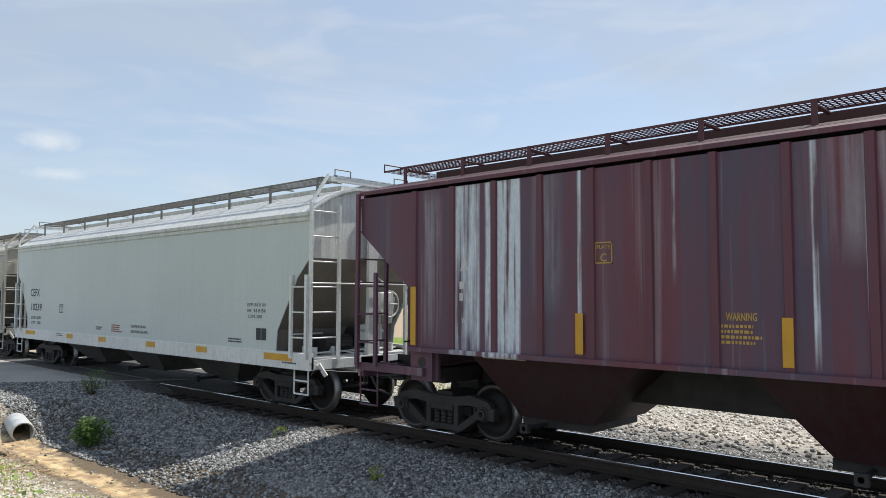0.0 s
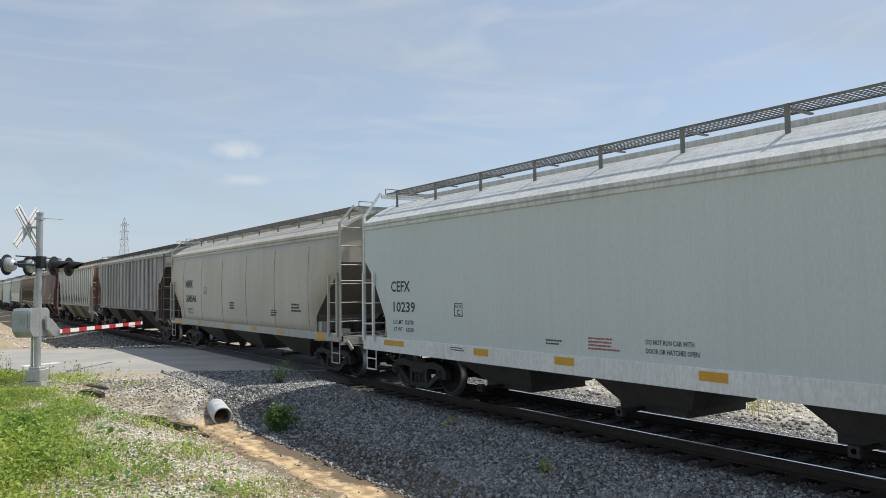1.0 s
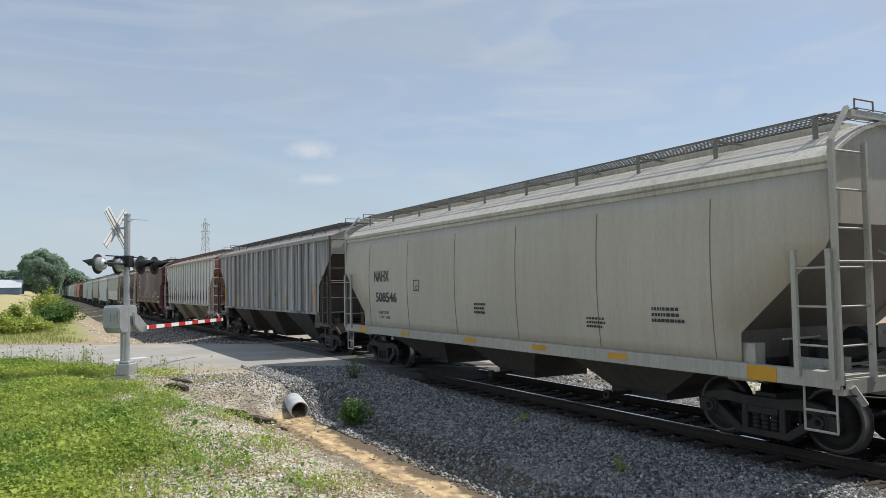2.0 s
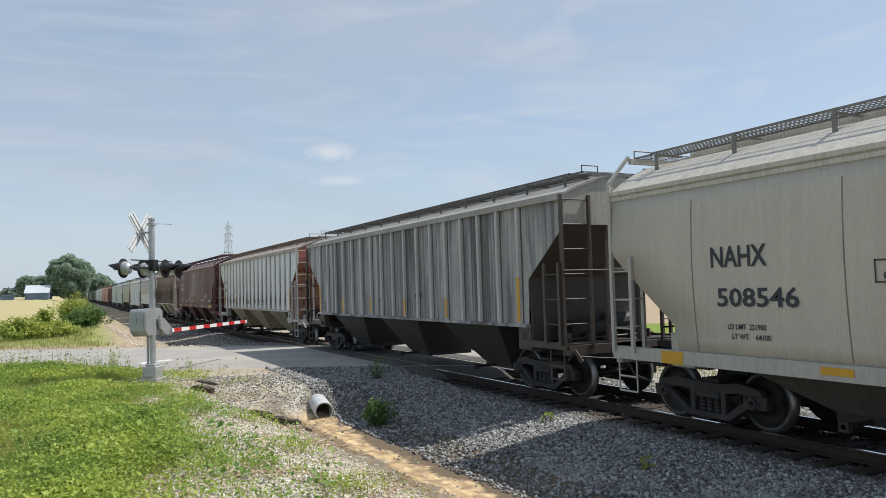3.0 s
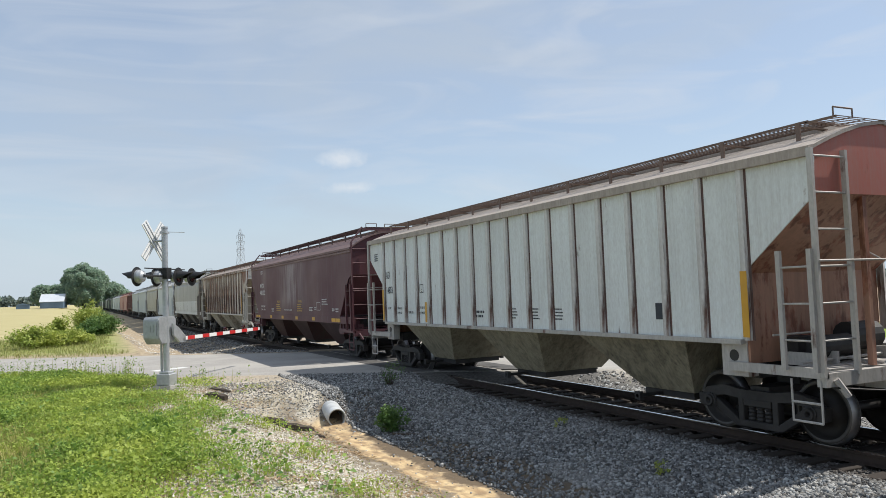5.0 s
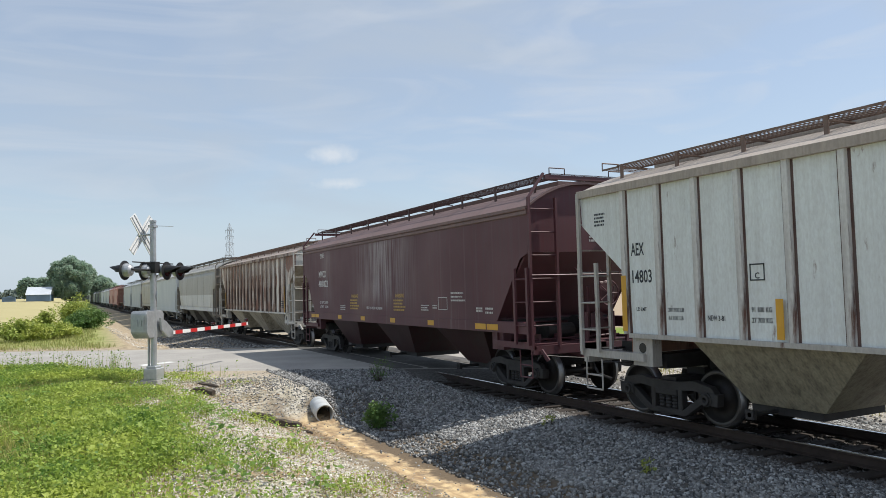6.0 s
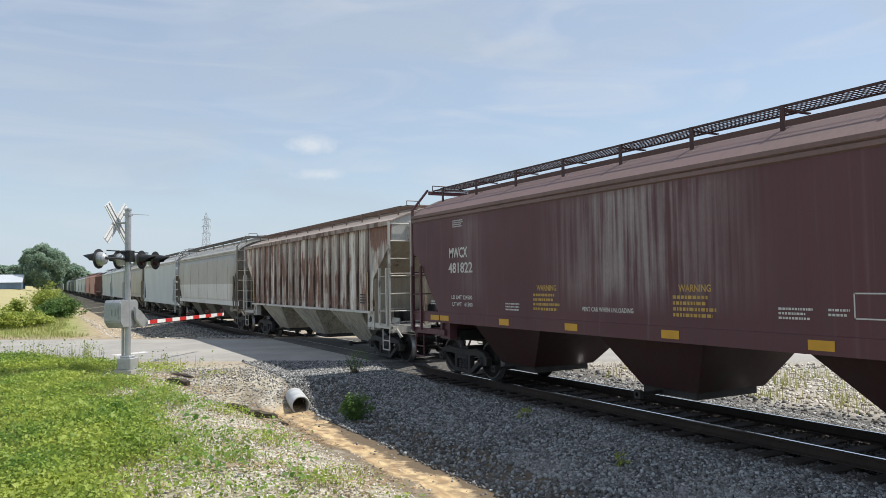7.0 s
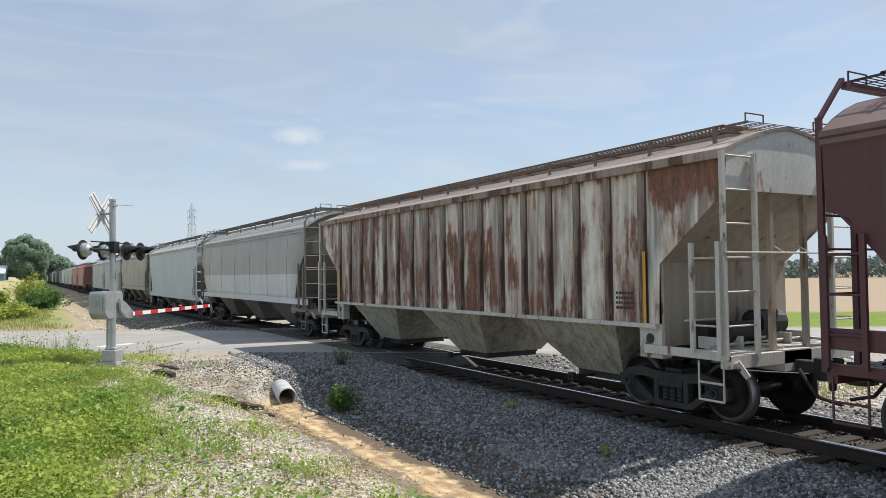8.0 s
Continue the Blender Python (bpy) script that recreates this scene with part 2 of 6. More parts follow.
def bar(bm, p, q, w, h):
    """A square bar from p to q, w wide and h deep."""
    p, q = Vector(p), Vector(q)
    d = (q - p).normalized()
    up = Vector((1, 0, 0)) if abs(d.x) < 0.7 else Vector((0, 1, 0))
    u = d.cross(up).normalized()
    w2 = u.cross(d)
    c = [[bm.verts.new(s + u * a * w / 2 + w2 * b * h / 2) for a, b in ((-1, -1), (1, -1), (1, 1), (-1, 1))] for s in (p, q)]
    for i in range(4):
        j = (i + 1) % 4
        bm.faces.new((c[0][i], c[0][j], c[1][j], c[1][i]))
    bm.faces.new(c[0][::-1])
    bm.faces.new(c[1])


def lathe(bm, prof, n=28, axis="x", centre=(0, 0, 0), close=True):
    """Turn a profile of (along, radius) round an axis."""
    rings = []
    for s, r in prof:
        ring = []
        for i in range(n):
            a = 2 * math.pi * i / n
            c, d = r * math.cos(a), r * math.sin(a)
            p = {"x": (s, c, d), "y": (c, s, d), "z": (c, d, s)}[axis]
            ring.append(bm.verts.new(Vector(p) + Vector(centre)))
        rings.append(ring)
    for a, b in zip(rings, rings[1:]):
        for i in range(n):
            j = (i + 1) % n
            bm.faces.new((a[i], a[j], b[j], b[i]))
    if close:
        bm.faces.new(rings[0])
        bm.faces.new(rings[-1])


def mesh_of(name, bm, mats, smooth=False):
    bmesh.ops.recalc_face_normals(bm, faces=bm.faces)
    me = bpy.data.meshes.new(name)
    bm.to_mesh(me)
    bm.free()
    for m in (mats if isinstance(mats, (list, tuple)) else [mats]):
        me.materials.append(m)
    if smooth:
        for p in me.polygons:
            p.use_smooth = True
    return me


def part(name, bm, mat, parent, label="", smooth=False):
    me = bm if isinstance(bm, bpy.types.Mesh) else mesh_of(name, bm, mat, smooth)
    ob = new(name, me)
    ob.parent = parent
    if label:
        tagged(ob, label)
    return ob


def thing(name, label, category, group="", kind=""):
    ob = new(name)
    return tagged(ob, label, category, group, kind)


def words(name, text, size, mat, parent, y, z, x, label="", width=None, align='LEFT'):
    """Lettering on the side that faces -x, its left end at y, its base at z."""
    cu = bpy.data.curves.new(name, 'FONT')
    cu.body, cu.size, cu.align_x, cu.resolution_u = text, size, align, 2
    cu.offset = 0.018 * size
    tmp = bpy.data.objects.new(name, cu)
    me = bpy.data.meshes.new_from_object(tmp)
    bpy.data.objects.remove(tmp)
    bpy.data.curves.remove(cu)
    xs = [v.co.x for v in me.vertices]
    k = width / (max(xs) - min(xs)) if width else 1.0
    for v in me.vertices:
        v.co = (x, y - v.co.x * k, z + v.co.y)
    me.materials.clear()
    me.materials.append(mat)
    ob = new(name, me)
    ob.parent = parent
    if label:
        tagged(ob, label)
    return ob


def bars(name, mat, parent, y, z, x, w, rows, h=0.045, gap=0.035, label="", seed=1):
    """Unreadable lettering: rows of short bars."""
    rnd = random.Random(seed)
    bm = bmesh.new()
    for i in range(rows):
        a = 0.0
        ww = w * rnd.uniform(0.75, 1.0)
        while a < ww:
            d = rnd.uniform(0.5, 1.6) * h
            d = min(d, ww - a)
            box(bm, x - 0.002, x, y - a - d, y - a, z - i * (h + gap) - h, z - i * (h + gap))
            a += d + h * 0.45
    return tagged(part(name, bm, mat, parent, label), kind="stuff")


def end_bars(mat, parent, x, z, y, w, rows, h=0.05, gap=0.04, seed=1):
    """Unreadable lettering on the end that faces -y."""
    rnd = random.Random(seed)
    bm = bmesh.new()
    for i in range(rows):
        a, ww = 0.0, w * rnd.uniform(0.7, 1.0)
        while a < ww:
            d = min(rnd.uniform(0.6, 1.7) * h, ww - a)
            zz = z - i * (h + gap)
            box(bm, x + a, x + a + d, y - 0.002, y, zz - h, zz)
            a += d + h * 0.4
    return tagged(part("lettering", bm, mat, parent), kind="stuff")


# ---- the line: track centre at x = 10.2, straight past the crossing and bending slowly beyond ----
TRACK_X = 10.2
SPEED = 11.59


def bend(y):
    u = min(1.0, max(0.0, (y - 50.0) / 40.0))
    off = 0.0125 * (40.0 * (u ** 3 - u ** 4 / 2) + max(0.0, y - 90.0))
    return off, math.degrees(math.atan(0.0125 * u * u * (3 - 2 * u)))


def on_line(y):
    e, a = bend(y)
    return pose(TRACK_X + e, y, 0, 0, 0, -a)


# ---- covered hopper wagons ----
WHEEL_R = 0.457


def wheelset_mesh():
    bm = bmesh.new()
    for s in (-1, 1):
        prof = [(0.775 * s, 0.05), (0.775 * s, 0.13), (0.735 * s, 0.15), (0.715 * s, 0.36), (0.80 * s, 0.385), (0.80 * s, 0.440), (0.725 * s, 0.4575),
                (0.700 * s, 0.485), (0.668 * s, 0.480), (0.664 * s, 0.385), (0.690 * s, 0.36), (0.70 * s, 0.15), (0.655 * s, 0.13), (0.655 * s, 0.05)]
        lathe(bm, prof, 36, "x")
    tube(bm, (-0.98, 0, 0), (0.98, 0, 0), 0.075, 12)
    me = mesh_of("wheelset", bm, [M["wheel"], M["tread"], M["rim"]], False)
    for p in me.polygons:
        c = p.center
        r = math.hypot(c.y, c.z)
        if r > 0.443 and abs(c.x) > 0.69:
            p.material_index = 1
        elif r > 0.40 and abs(c.x) > 0.79:
            p.material_index = 2
        p.use_smooth = len(p.vertices) == 4
    return me


def frame_mesh():
    """One cast side frame with its windows, journal boxes and pedestal ends; outer face towards -x."""
    bm = bmesh.new()
    x0, x1 = -1.06, -0.92
    top = [(-1.12, 0.50), (-0.98, 0.66), (-0.62, 0.73), (-0.30, 0.68), (0.30, 0.68), (0.62, 0.73), (0.98, 0.66), (1.12, 0.50),
           (0.98, 0.52), (0.60, 0.58), (0.30, 0.54), (-0.30, 0.54), (-0.60, 0.58), (-0.98, 0.52)]
    prism(bm, top, x0, x1)
    box(bm, -1.07, -0.91, -0.25, 0.25, 0.44, 0.55)
    prism(bm, [(-0.42, 0.12), (0.42, 0.12), (0.42, 0.22), (-0.42, 0.22)], x0, x1)
    for s in (-1, 1):
        prism(bm, [(s * 0.42, 0.12), (s * 0.92, 0.44), (s * 0.82, 0.53), (s * 0.36, 0.22)], x0, x1)
        prism(bm, [(s * 0.26, 0.20), (s * 0.36, 0.20), (s * 0.36, 0.56), (s * 0.26, 0.56)], x0, x1)
        prism(bm, [(s * 0.78, 0.36), (s * 1.12, 0.36), (s * 1.14, 0.56), (s * 0.78, 0.56)], x0 - 0.02, x1)
    bmesh.ops.bevel(bm, geom=bm.edges[:], offset=0.012, segments=1, affect='EDGES')
    return mesh_of("side_frame", bm, M["steel_dark"])


def spring_mesh():
    bm = bmesh.new()
    lathe(bm, [(0.22 + 0.028 * i, 0.066 if i % 2 else 0.052) for i in range(9)], 12, "z", (-0.985, 0, 0))
    return mesh_of("spring", bm, M["steel_dark"])


def cap_mesh():
    bm = bmesh.new()
    lathe(bm, [(-1.08, 0.02), (-1.13, 0.045), (-1.13, 0.085), (-1.10, 0.095), (-1.09, 0.115), (-0.90, 0.115)], 16, "x", (0, 0, WHEEL_R))
    return mesh_of("bearing_cap", bm, M["steel_dark"])


def bolster_mesh():
    bm = bmesh.new()
    box(bm, -0.98, 0.98, -0.17, 0.17, 0.48, 0.74)
    box(bm, -0.35, 0.35, -0.2, 0.2, 0.74, 0.86)
    for s in (-1, 1):
        box(bm, -0.85, 0.85, s * 0.55 - 0.05, s * 0.55 + 0.05, 0.30, 0.38)
        for q in (-1, 1):
            box(bm, q * 0.76 - 0.06, q * 0.76 + 0.06, s * 0.42 - 0.02, s * 0.42 + 0.02, 0.26, 0.62)
    return mesh_of("bolster", bm, M["steel_dark"])


WHEELSET, SIDE_FRAME, SPRINGS, CAP, BOLSTER = wheelset_mesh(), frame_mesh(), spring_mesh(), cap_mesh(), bolster_mesh()
ROLLING = []


def truck(car, y, rolling):
    t = part("truck", BOLSTER, None, car, "dark cast-steel truck with two wheelsets")
    t.location = (0, y, 0)
    for side in (0, 180):
        o = part("side_frame", SIDE_FRAME, None, t)
        o.matrix_basis = pose(0, 0, 0, 0, 0, side)
        for s in ((-0.15, 0.0, 0.15) if rolling else (0.0,)):
            o = part("spring", SPRINGS, None, t)
            o.matrix_basis = pose(0, s, 0, 0, 0, side)
        for s in (-0.9, 0.9):
            o = part("bearing_cap", CAP, None, t)
            o.matrix_basis = pose(0, s, 0, 0, 0, side)
    for s in (-0.9, 0.9):
        w = part("wheelset", WHEELSET, None, t, "steel wheelset with bright worn treads")
        w.matrix_basis = pose(0, s, WHEEL_R)
        if rolling:
            ROLLING.append((w, s))


def coupler_mesh():
    bm = bmesh.new()
    box(bm, -0.09, 0.09, -0.75, 0.0, 0.76, 0.96)
    prism(bm, [(-0.13, 0.0), (0.13, 0.0), (0.18, 0.16), (0.10, 0.30), (0.02, 0.24), (-0.06, 0.12), (-0.16, 0.30), (-0.2, 0.1)], 0.70, 1.02, "z")
    tube(bm, (0.32, -0.1, 0.86), (0.34, 0.2, 0.50), 0.03)
    tube(bm, (0.34, 0.2, 0.50), (0.25, 0.5, 0.42), 0.03)
    bmesh.ops.bevel(bm, geom=[e for e in bm.edges if e.calc_length() > 0.1], offset=0.012, segments=1, affect='EDGES')
    return mesh_of("coupler", bm, M["steel_dark"])


COUPLER = coupler_mesh()


def side_sheet(outline, prof, sgn, thick=0.02):
    """A side sheet. outline: (z, half length) from the bottom up; prof: x at a height."""
    bm = bmesh.new()
    rows = []
    n = 12
    for z, h in outline:
        x = prof(z)
        ys = [h * (2 * i / n - 1) for i in range(n + 1)]
        rows.append(([bm.verts.new((sgn * x, y, z)) for y in ys], [bm.verts.new((sgn * (x - thick), y, z)) for y in ys]))
    for (a, ai), (b, bi) in zip(rows, rows[1:]):
        for i in range(n):
            bm.faces.new((a[i], a[i + 1], b[i + 1], b[i]))
            bm.faces.new((ai[i], bi[i], bi[i + 1], ai[i + 1]))
        for i in (0, n):
            bm.faces.new((a[i], b[i], bi[i], ai[i]))
    for a, ai in (rows[0], rows[-1]):
        for i in range(n):
            bm.faces.new((a[i], ai[i], ai[i + 1], a[i + 1]))
    return bm


def dense(outline, step=0.22):
    out = []
    for (z0, h0), (z1, h1) in zip(outline, outline[1:]):
        k = max(1, int((z1 - z0) / step))
        out += [(z0 + (z1 - z0) * i / k, h0 + (h1 - h0) * i / k) for i in range(k)]
    return out + [outline[-1]]


def grate_mesh(y0, y1, x0, x1, z, mat):
    """Open walkway grating: two edge bars, lengthwise bars and cross bars."""
    bm = bmesh.new()
    for x in (x0, x1):
        box(bm, x - 0.008, x + 0.008, y0, y1, z - 0.028, z + 0.004)
    k = 6
    for i in range(1, k):
        x = x0 + (x1 - x0) * i / k
        box(bm, x - 0.006, x + 0.006, y0, y1, z - 0.010, z)
    n = int((y1 - y0) / 0.075)
    for i in range(n + 1):
        y = y0 + (y1 - y0) * i / n
        box(bm, x0, x1, y - 0.010, y + 0.010, z - 0.010, z - 0.003)
    return mesh_of("running_board", bm, mat)


def ladder_mesh(x, y, z0, z1, wide, heights, mat, across, stile=0.045):
    """A ladder; across: 'x' on the end, 'y' on the side. Returns the stiles' and the rungs' meshes."""
    st, rg = bmesh.new(), bmesh.new()
    for a in (0, wide):
        p = (x + a, y) if across == "x" else (x, y + a)
        box(st, p[0] - stile / 2, p[0] + stile / 2, p[1] - stile * 0.7, p[1] + stile * 0.7, z0, z1)
    q = (x + wide, y, 0) if across == "x" else (x, y + wide, 0)
    tube(rg, (x, y, 0), q, 0.015, 6)
    return mesh_of("ladder", st, mat), (mesh_of("rung", rg, mat), heights)


def rungs_on(ladder, made):
    for z in made[1]:
        o = part("rung", made[0], None, ladder)
        o.location = (0, 0, z)


def hopper_car(label, paints, style, y0, half=8.1, ribs=None, hop=None, rolling=True, seams=0, sill=(0.97, 1.22), eave=3.96,
               bow=0.0, sill_mat=None, walk_mat=None, slope_mat=None, board=None, inset=None, cut=None, roof_rise=0.46, rib_mat=None, end_mat=None, tape=None, detail=True, rib_out=0.088, flange=None, eave_mat=None, head_mat=None, eave_h=0.12, beam=False, tall_post=False, group="covered hopper wagons of the train"):
    """A covered hopper wagon. style 'smooth': plain or bowed sheets on a side sill; 'ribbed': flat sheets with posts."""
    car = thing("hopper_wagon", label, "freight wagon", group)
    body, roof = paints[0], paints[1]
    end_mat = end_mat or body
    walk_mat = walk_mat or M["grating"]
    smooth = style == "smooth"
    roof_rise = roof_rise + 0.12 if smooth else roof_rise
    W = 1.6 if smooth else 1.52
    low = sill[1] if smooth else 1.46
    if smooth:
        outline = [(low, half - 1.10), (1.62, half - 1.06), (2.66, half - 0.42), (3.02, half - 0.06), (eave - 0.16, half - 0.05)]
        if cut:
            outline = [(z, half - d) for z, d in cut] + [(eave - 0.16, half - 0.05)]
        elif inset:
            outline = [(low, half - inset), (2.92, half - 0.36), (3.02, half - 0.08), (eave - 0.16, half - 0.05)]
    else:
        outline = [(low, half - 1.32), (2.42, half - 1.28), (3.42, half - 0.04), (eave - 0.10, half)]

    def prof(z):
        if not bow:
            return W
        u = (z - 2.5) / 1.5
        return W + 0.02 - bow * u * u

    for s in (-1, 1):
        part("side_sheet", side_sheet(dense(outline), prof, s), body, car, smooth=bool(bow))
    top_w = prof(eave)
    # roof: low arch from eave to hatch line
    bm = bmesh.new()
    xs = [-top_w - 0.03, -1.35, -1.1, -0.8, -0.45, 0, 0.45, 0.8, 1.1, 1.35, top_w + 0.03]
    up = [(x, eave + roof_rise * (1 - (abs(x) / (top_w + 0.03)) ** (2.2 if smooth else 1.5))) for x in xs]
    prism(bm, up + [(x, z - 0.05) for x, z in up[::-1]], -half + 0.03, half - 0.03, "y")
    part("roof", bm, roof, car)
    # eave mouldings
    for s in (-1, 1):
        bm = bmesh.new()
        w = top_w
        if smooth:
            prism(bm, [(s * w, eave - 0.17), (s * (w + 0.035), eave - 0.15), (s * (w + 0.035), eave - 0.09), (s * (w + 0.012), eave - 0.075),
                       (s * (w + 0.05), eave - 0.055), (s * (w + 0.05), eave + 0.012), (s * w, eave + 0.02)], -half + 0.04, half - 0.04, "y")
        else:
            prism(bm, [(s * w, eave - eave_h), (s * (w + 0.75 * eave_h), eave - eave_h), (s * (w + 0.75 * eave_h), eave + 0.01), (s * w, eave + 0.03)], -half, half, "y")
        part("eave_moulding", bm, eave_mat or roof, car)
    # hatch trough
    bm = bmesh.new()
    zr = eave + roof_rise
    box(bm, -0.30, 0.30, -half + 0.7, half - 0.7, zr - 0.04, zr + 0.10)
    part("hatch_cover", bm, roof, car)
    # running boards with posts and end platforms
    zb = eave + (board or (0.72 if smooth else 0.48))
    for s in (-1, 1):
        part("running_board", grate_mesh(-half + 0.45, half - 0.45, min(s * 0.42, s * 0.98), max(s * 0.42, s * 0.98), zb, walk_mat), None, car, "expanded-metal walkway along the roof")
        n = (10 if smooth else 12) if detail else 7
        bm0 = bmesh.new()
        zx = eave + roof_rise * (1 - (1.02 / (top_w + 0.03)) ** (2.2 if smooth else 1.5)) - 0.03
        box(bm0, -0.012, 0.012, -0.035, 0.035, zx, zb)
        box(bm0, min(0, -s * 0.6), max(0, -s * 0.6), -0.03, 0.03, zb - 0.075, zb - 0.055)
        me = mesh_of("walk_support", bm0, walk_mat)
        for i in range(n):
            o = part("walk_support", me, None, car)
            o.location = (s * 1.0, -half + 0.6 + (2 * half - 1.2) * i / (n - 1), 0)
    for s in (-1, 1):
        me = grate_mesh(min(s * (half - 0.02), s * (half - 0.5)), max(s * (half - 0.02), s * (half - 0.5)), -0.98, 0.98, zb - 0.02, walk_mat)
        part("end_walk", me, None, car)
        for x in (-1.0, 1.0):
            if smooth:
                bm = bmesh.new()
                bar(bm, (x * 1.15, s * (half - 0.06), zb - 0.02), (x * 1.585, s * (half - 0.02), eave + 0.18), 0.06, 0.045)
                part("end_walk_brace", bm, sill_mat or end_mat, car)
            bm = bmesh.new()
            tube(bm, (x, s * (half - 0.05), zb - 0.03), (x, s * (half - 0.05), zb + 0.10), 0.012, 6)
            tube(bm, (x, s * (half - 0.05), zb + 0.10), (x * 0.6, s * (half - 0.05), zb + 0.10), 0.012, 6)
            tube(bm, (x * 0.6, s * (half - 0.05), zb + 0.10), (x * 0.6, s * (half - 0.05), zb - 0.03), 0.012, 6)
            part("grab_iron", bm, walk_mat, car)
    # ends: upright head sheet, slope sheet, stub below
    zk = 3.05 if smooth else 3.46
    for s in (-1, 1):
        bm = bmesh.new()
        ye = half - (0.12 if smooth else 0.06)
        w2 = prof(3.5) - 0.02
        arch = [(x * w2 / top_w, eave + (roof_rise - 0.02) * (1 - (abs(x) / (top_w + 0.03)) ** (2.2 if smooth else 1.5))) for x in (-top_w, -1.35, -1.1, -0.8, -0.45, 0, 0.45, 0.8, 1.1, 1.35, top_w)]
        prism(bm, [(-w2, zk), (w2, zk)] + arch[::-1], min(s * ye, s * (ye - 0.03)), max(s * ye, s * (ye - 0.03)), "y")
        part("head_sheet", bm, head_mat or end_mat, car)
        bm = bmesh.new()
        yk, zq = (half - (cut[0][1] if cut else inset or 1.10) - 0.06, 1.64) if smooth else (half - 1.24, 2.44)
        poly = [(s * ye, zk + 0.02), (s * yk, zq), (s * yk, 1.14), (s * (yk - 0.05), 1.14), (s * (yk - 0.06), zq + 0.03), (s * (ye - 0.06), zk + 0.02)]
        prism(bm, poly, -w2 + 0.02, w2 - 0.02, "x")
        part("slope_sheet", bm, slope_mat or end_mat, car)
        # end platform and sill beams
        pm = sill_mat or end_mat
        bm = bmesh.new()
        box(bm, -1.55, 1.55, min(s * half, s * (half - 0.14)), max(s * half, s * (half - 0.14)), 0.92, 1.10)
        box(bm, -0.32, 0.32, min(s * half, s * (half - 1.7)), max(s * half, s * (half - 1.7)), 0.80, 1.12)
        for q in (-1, 1):
            box(bm, min(q * 1.50, q * 1.57), max(q * 1.50, q * 1.57), min(s * half, s * (half - 1.6)), max(s * half, s * (half - 1.6)), 1.03, 1.16)
            box(bm, min(q * 1.30, q * 1.50), max(q * 1.30, q * 1.50), min(s * (half - 1.28), s * (half - 1.75)), max(s * (half - 1.28), s * (half - 1.75)), 0.95, 1.48)
        part("end_sill", bm, pm, car)
        bm = bmesh.new()
        for i in range(5):
            yy = s * (half - 0.20 - 0.12 * i)
            box(bm, -1.45, 1.45, yy - 0.045, yy + 0.045, 1.10, 1.125)
        part("end_platform", bm, pm, car)
        # posts on the end
        if tall_post:
            bm = bmesh.new()
            box(bm, -0.11, 0.11, min(s * (half - 0.02), s * (half - 0.10)), max(s * (half - 0.02), s * (half - 0.10)), 1.12, eave + 0.28)
            part("end_post", bm, pm, car)
        else:
            for x in ((0.62, -0.12) if smooth else (-0.40, 0.40)):
                bm = bmesh.new()
                box(bm, x - 0.04, x + 0.04, min(s * (half - 0.10), s * (half - 0.18)), max(s * (half - 0.10), s * (half - 0.18)), 1.12, 1.75 if smooth else zk + 0.55)
                part("end_post", bm, end_mat, car)
        # ladders: one at each corner of the end, and a shorter one round the corner on the side
        for q in (-1, 1):
            x = q * 1.585
            steps = [1.52 + 0.485 * i for i in range(7 if smooth else 6)]
            st, rg = ladder_mesh(x if q < 0 else x - 0.68, s * (half - 0.01), 1.05, eave + 0.20 if smooth else eave - 0.02, 0.68, [z for z in steps if z < eave + (0.2 if smooth else 0)], pm, "x", 0.052)
            la = part("ladder", st, None, car, "steel end ladder")
            rungs_on(la, rg)
            st, rg = ladder_mesh(q * 1.645, s * (half - 0.06) if s < 0 else half - 0.55, 1.12, 2.72, 0.48, steps[:3], pm, "y", 0.05)
            la = part("side_ladder", st, None, car, "short steel side ladder")
            rungs_on(la, rg)
            bm = bmesh.new()
            ya = s * (half - 0.08)
            yb = s * (half - 0.52)
            for yy in (ya, yb):
                tube(bm, (q * 1.56, yy, 1.0), (q * 1.56, yy, 0.45), 0.016, 6)
            for zz in (0.45, 0.70):
                tube(bm, (q * 1.56, ya, zz), (q * 1.56, yb, zz), 0.018, 6)
            part("stirrup_step", bm, pm, car)
        if smooth:
            bm = bmesh.new()
            box(bm, -1.12, 1.12, min(s * (half - 0.02), s * (half - 0.10)), max(s * (half - 0.02), s * (half - 0.10)), zb - 0.14, zb - 0.05)
            part("end_walk_beam", bm, pm, car)
        # brackets, pipes and rods lying on the platform
        bm = bmesh.new()
        tube(bm, (-1.3, s * (half - 0.55), 1.18), (1.2, s * (half - 0.62), 1.20), 0.022, 6)
        tube(bm, (-0.2, s * (half - 0.10), 1.14), (-0.35, s * (half - 1.0), 1.22), 0.018, 6)
        tube(bm, (-1.35, s * (half - 0.95), 1.55), (-0.55, s * (half - 0.95), 1.55), 0.016, 6)
        for x in (-1.05, -0.6, 0.55, 1.0):
            box(bm, x - 0.02, x + 0.02, min(s * (half - 0.5), s * (half - 0.95)), max(s * (half - 0.5), s * (half - 0.95)), 1.12, 1.30)
        tube(bm, (-1.40, s * (half + 0.02), 1.02), (-1.28, s * (half + 0.10), 0.80), 0.045, 8)
        part("brake_rigging", bm, M["wheel"] if s > 0 else pm, car)
        # hand rail across the end, coupler, brake hose and cut lever
        bm = bmesh.new()
        tube(bm, (-1.58, s * (half + 0.03), 2.56), (1.58, s * (half + 0.03), 2.56), 0.015, 6)
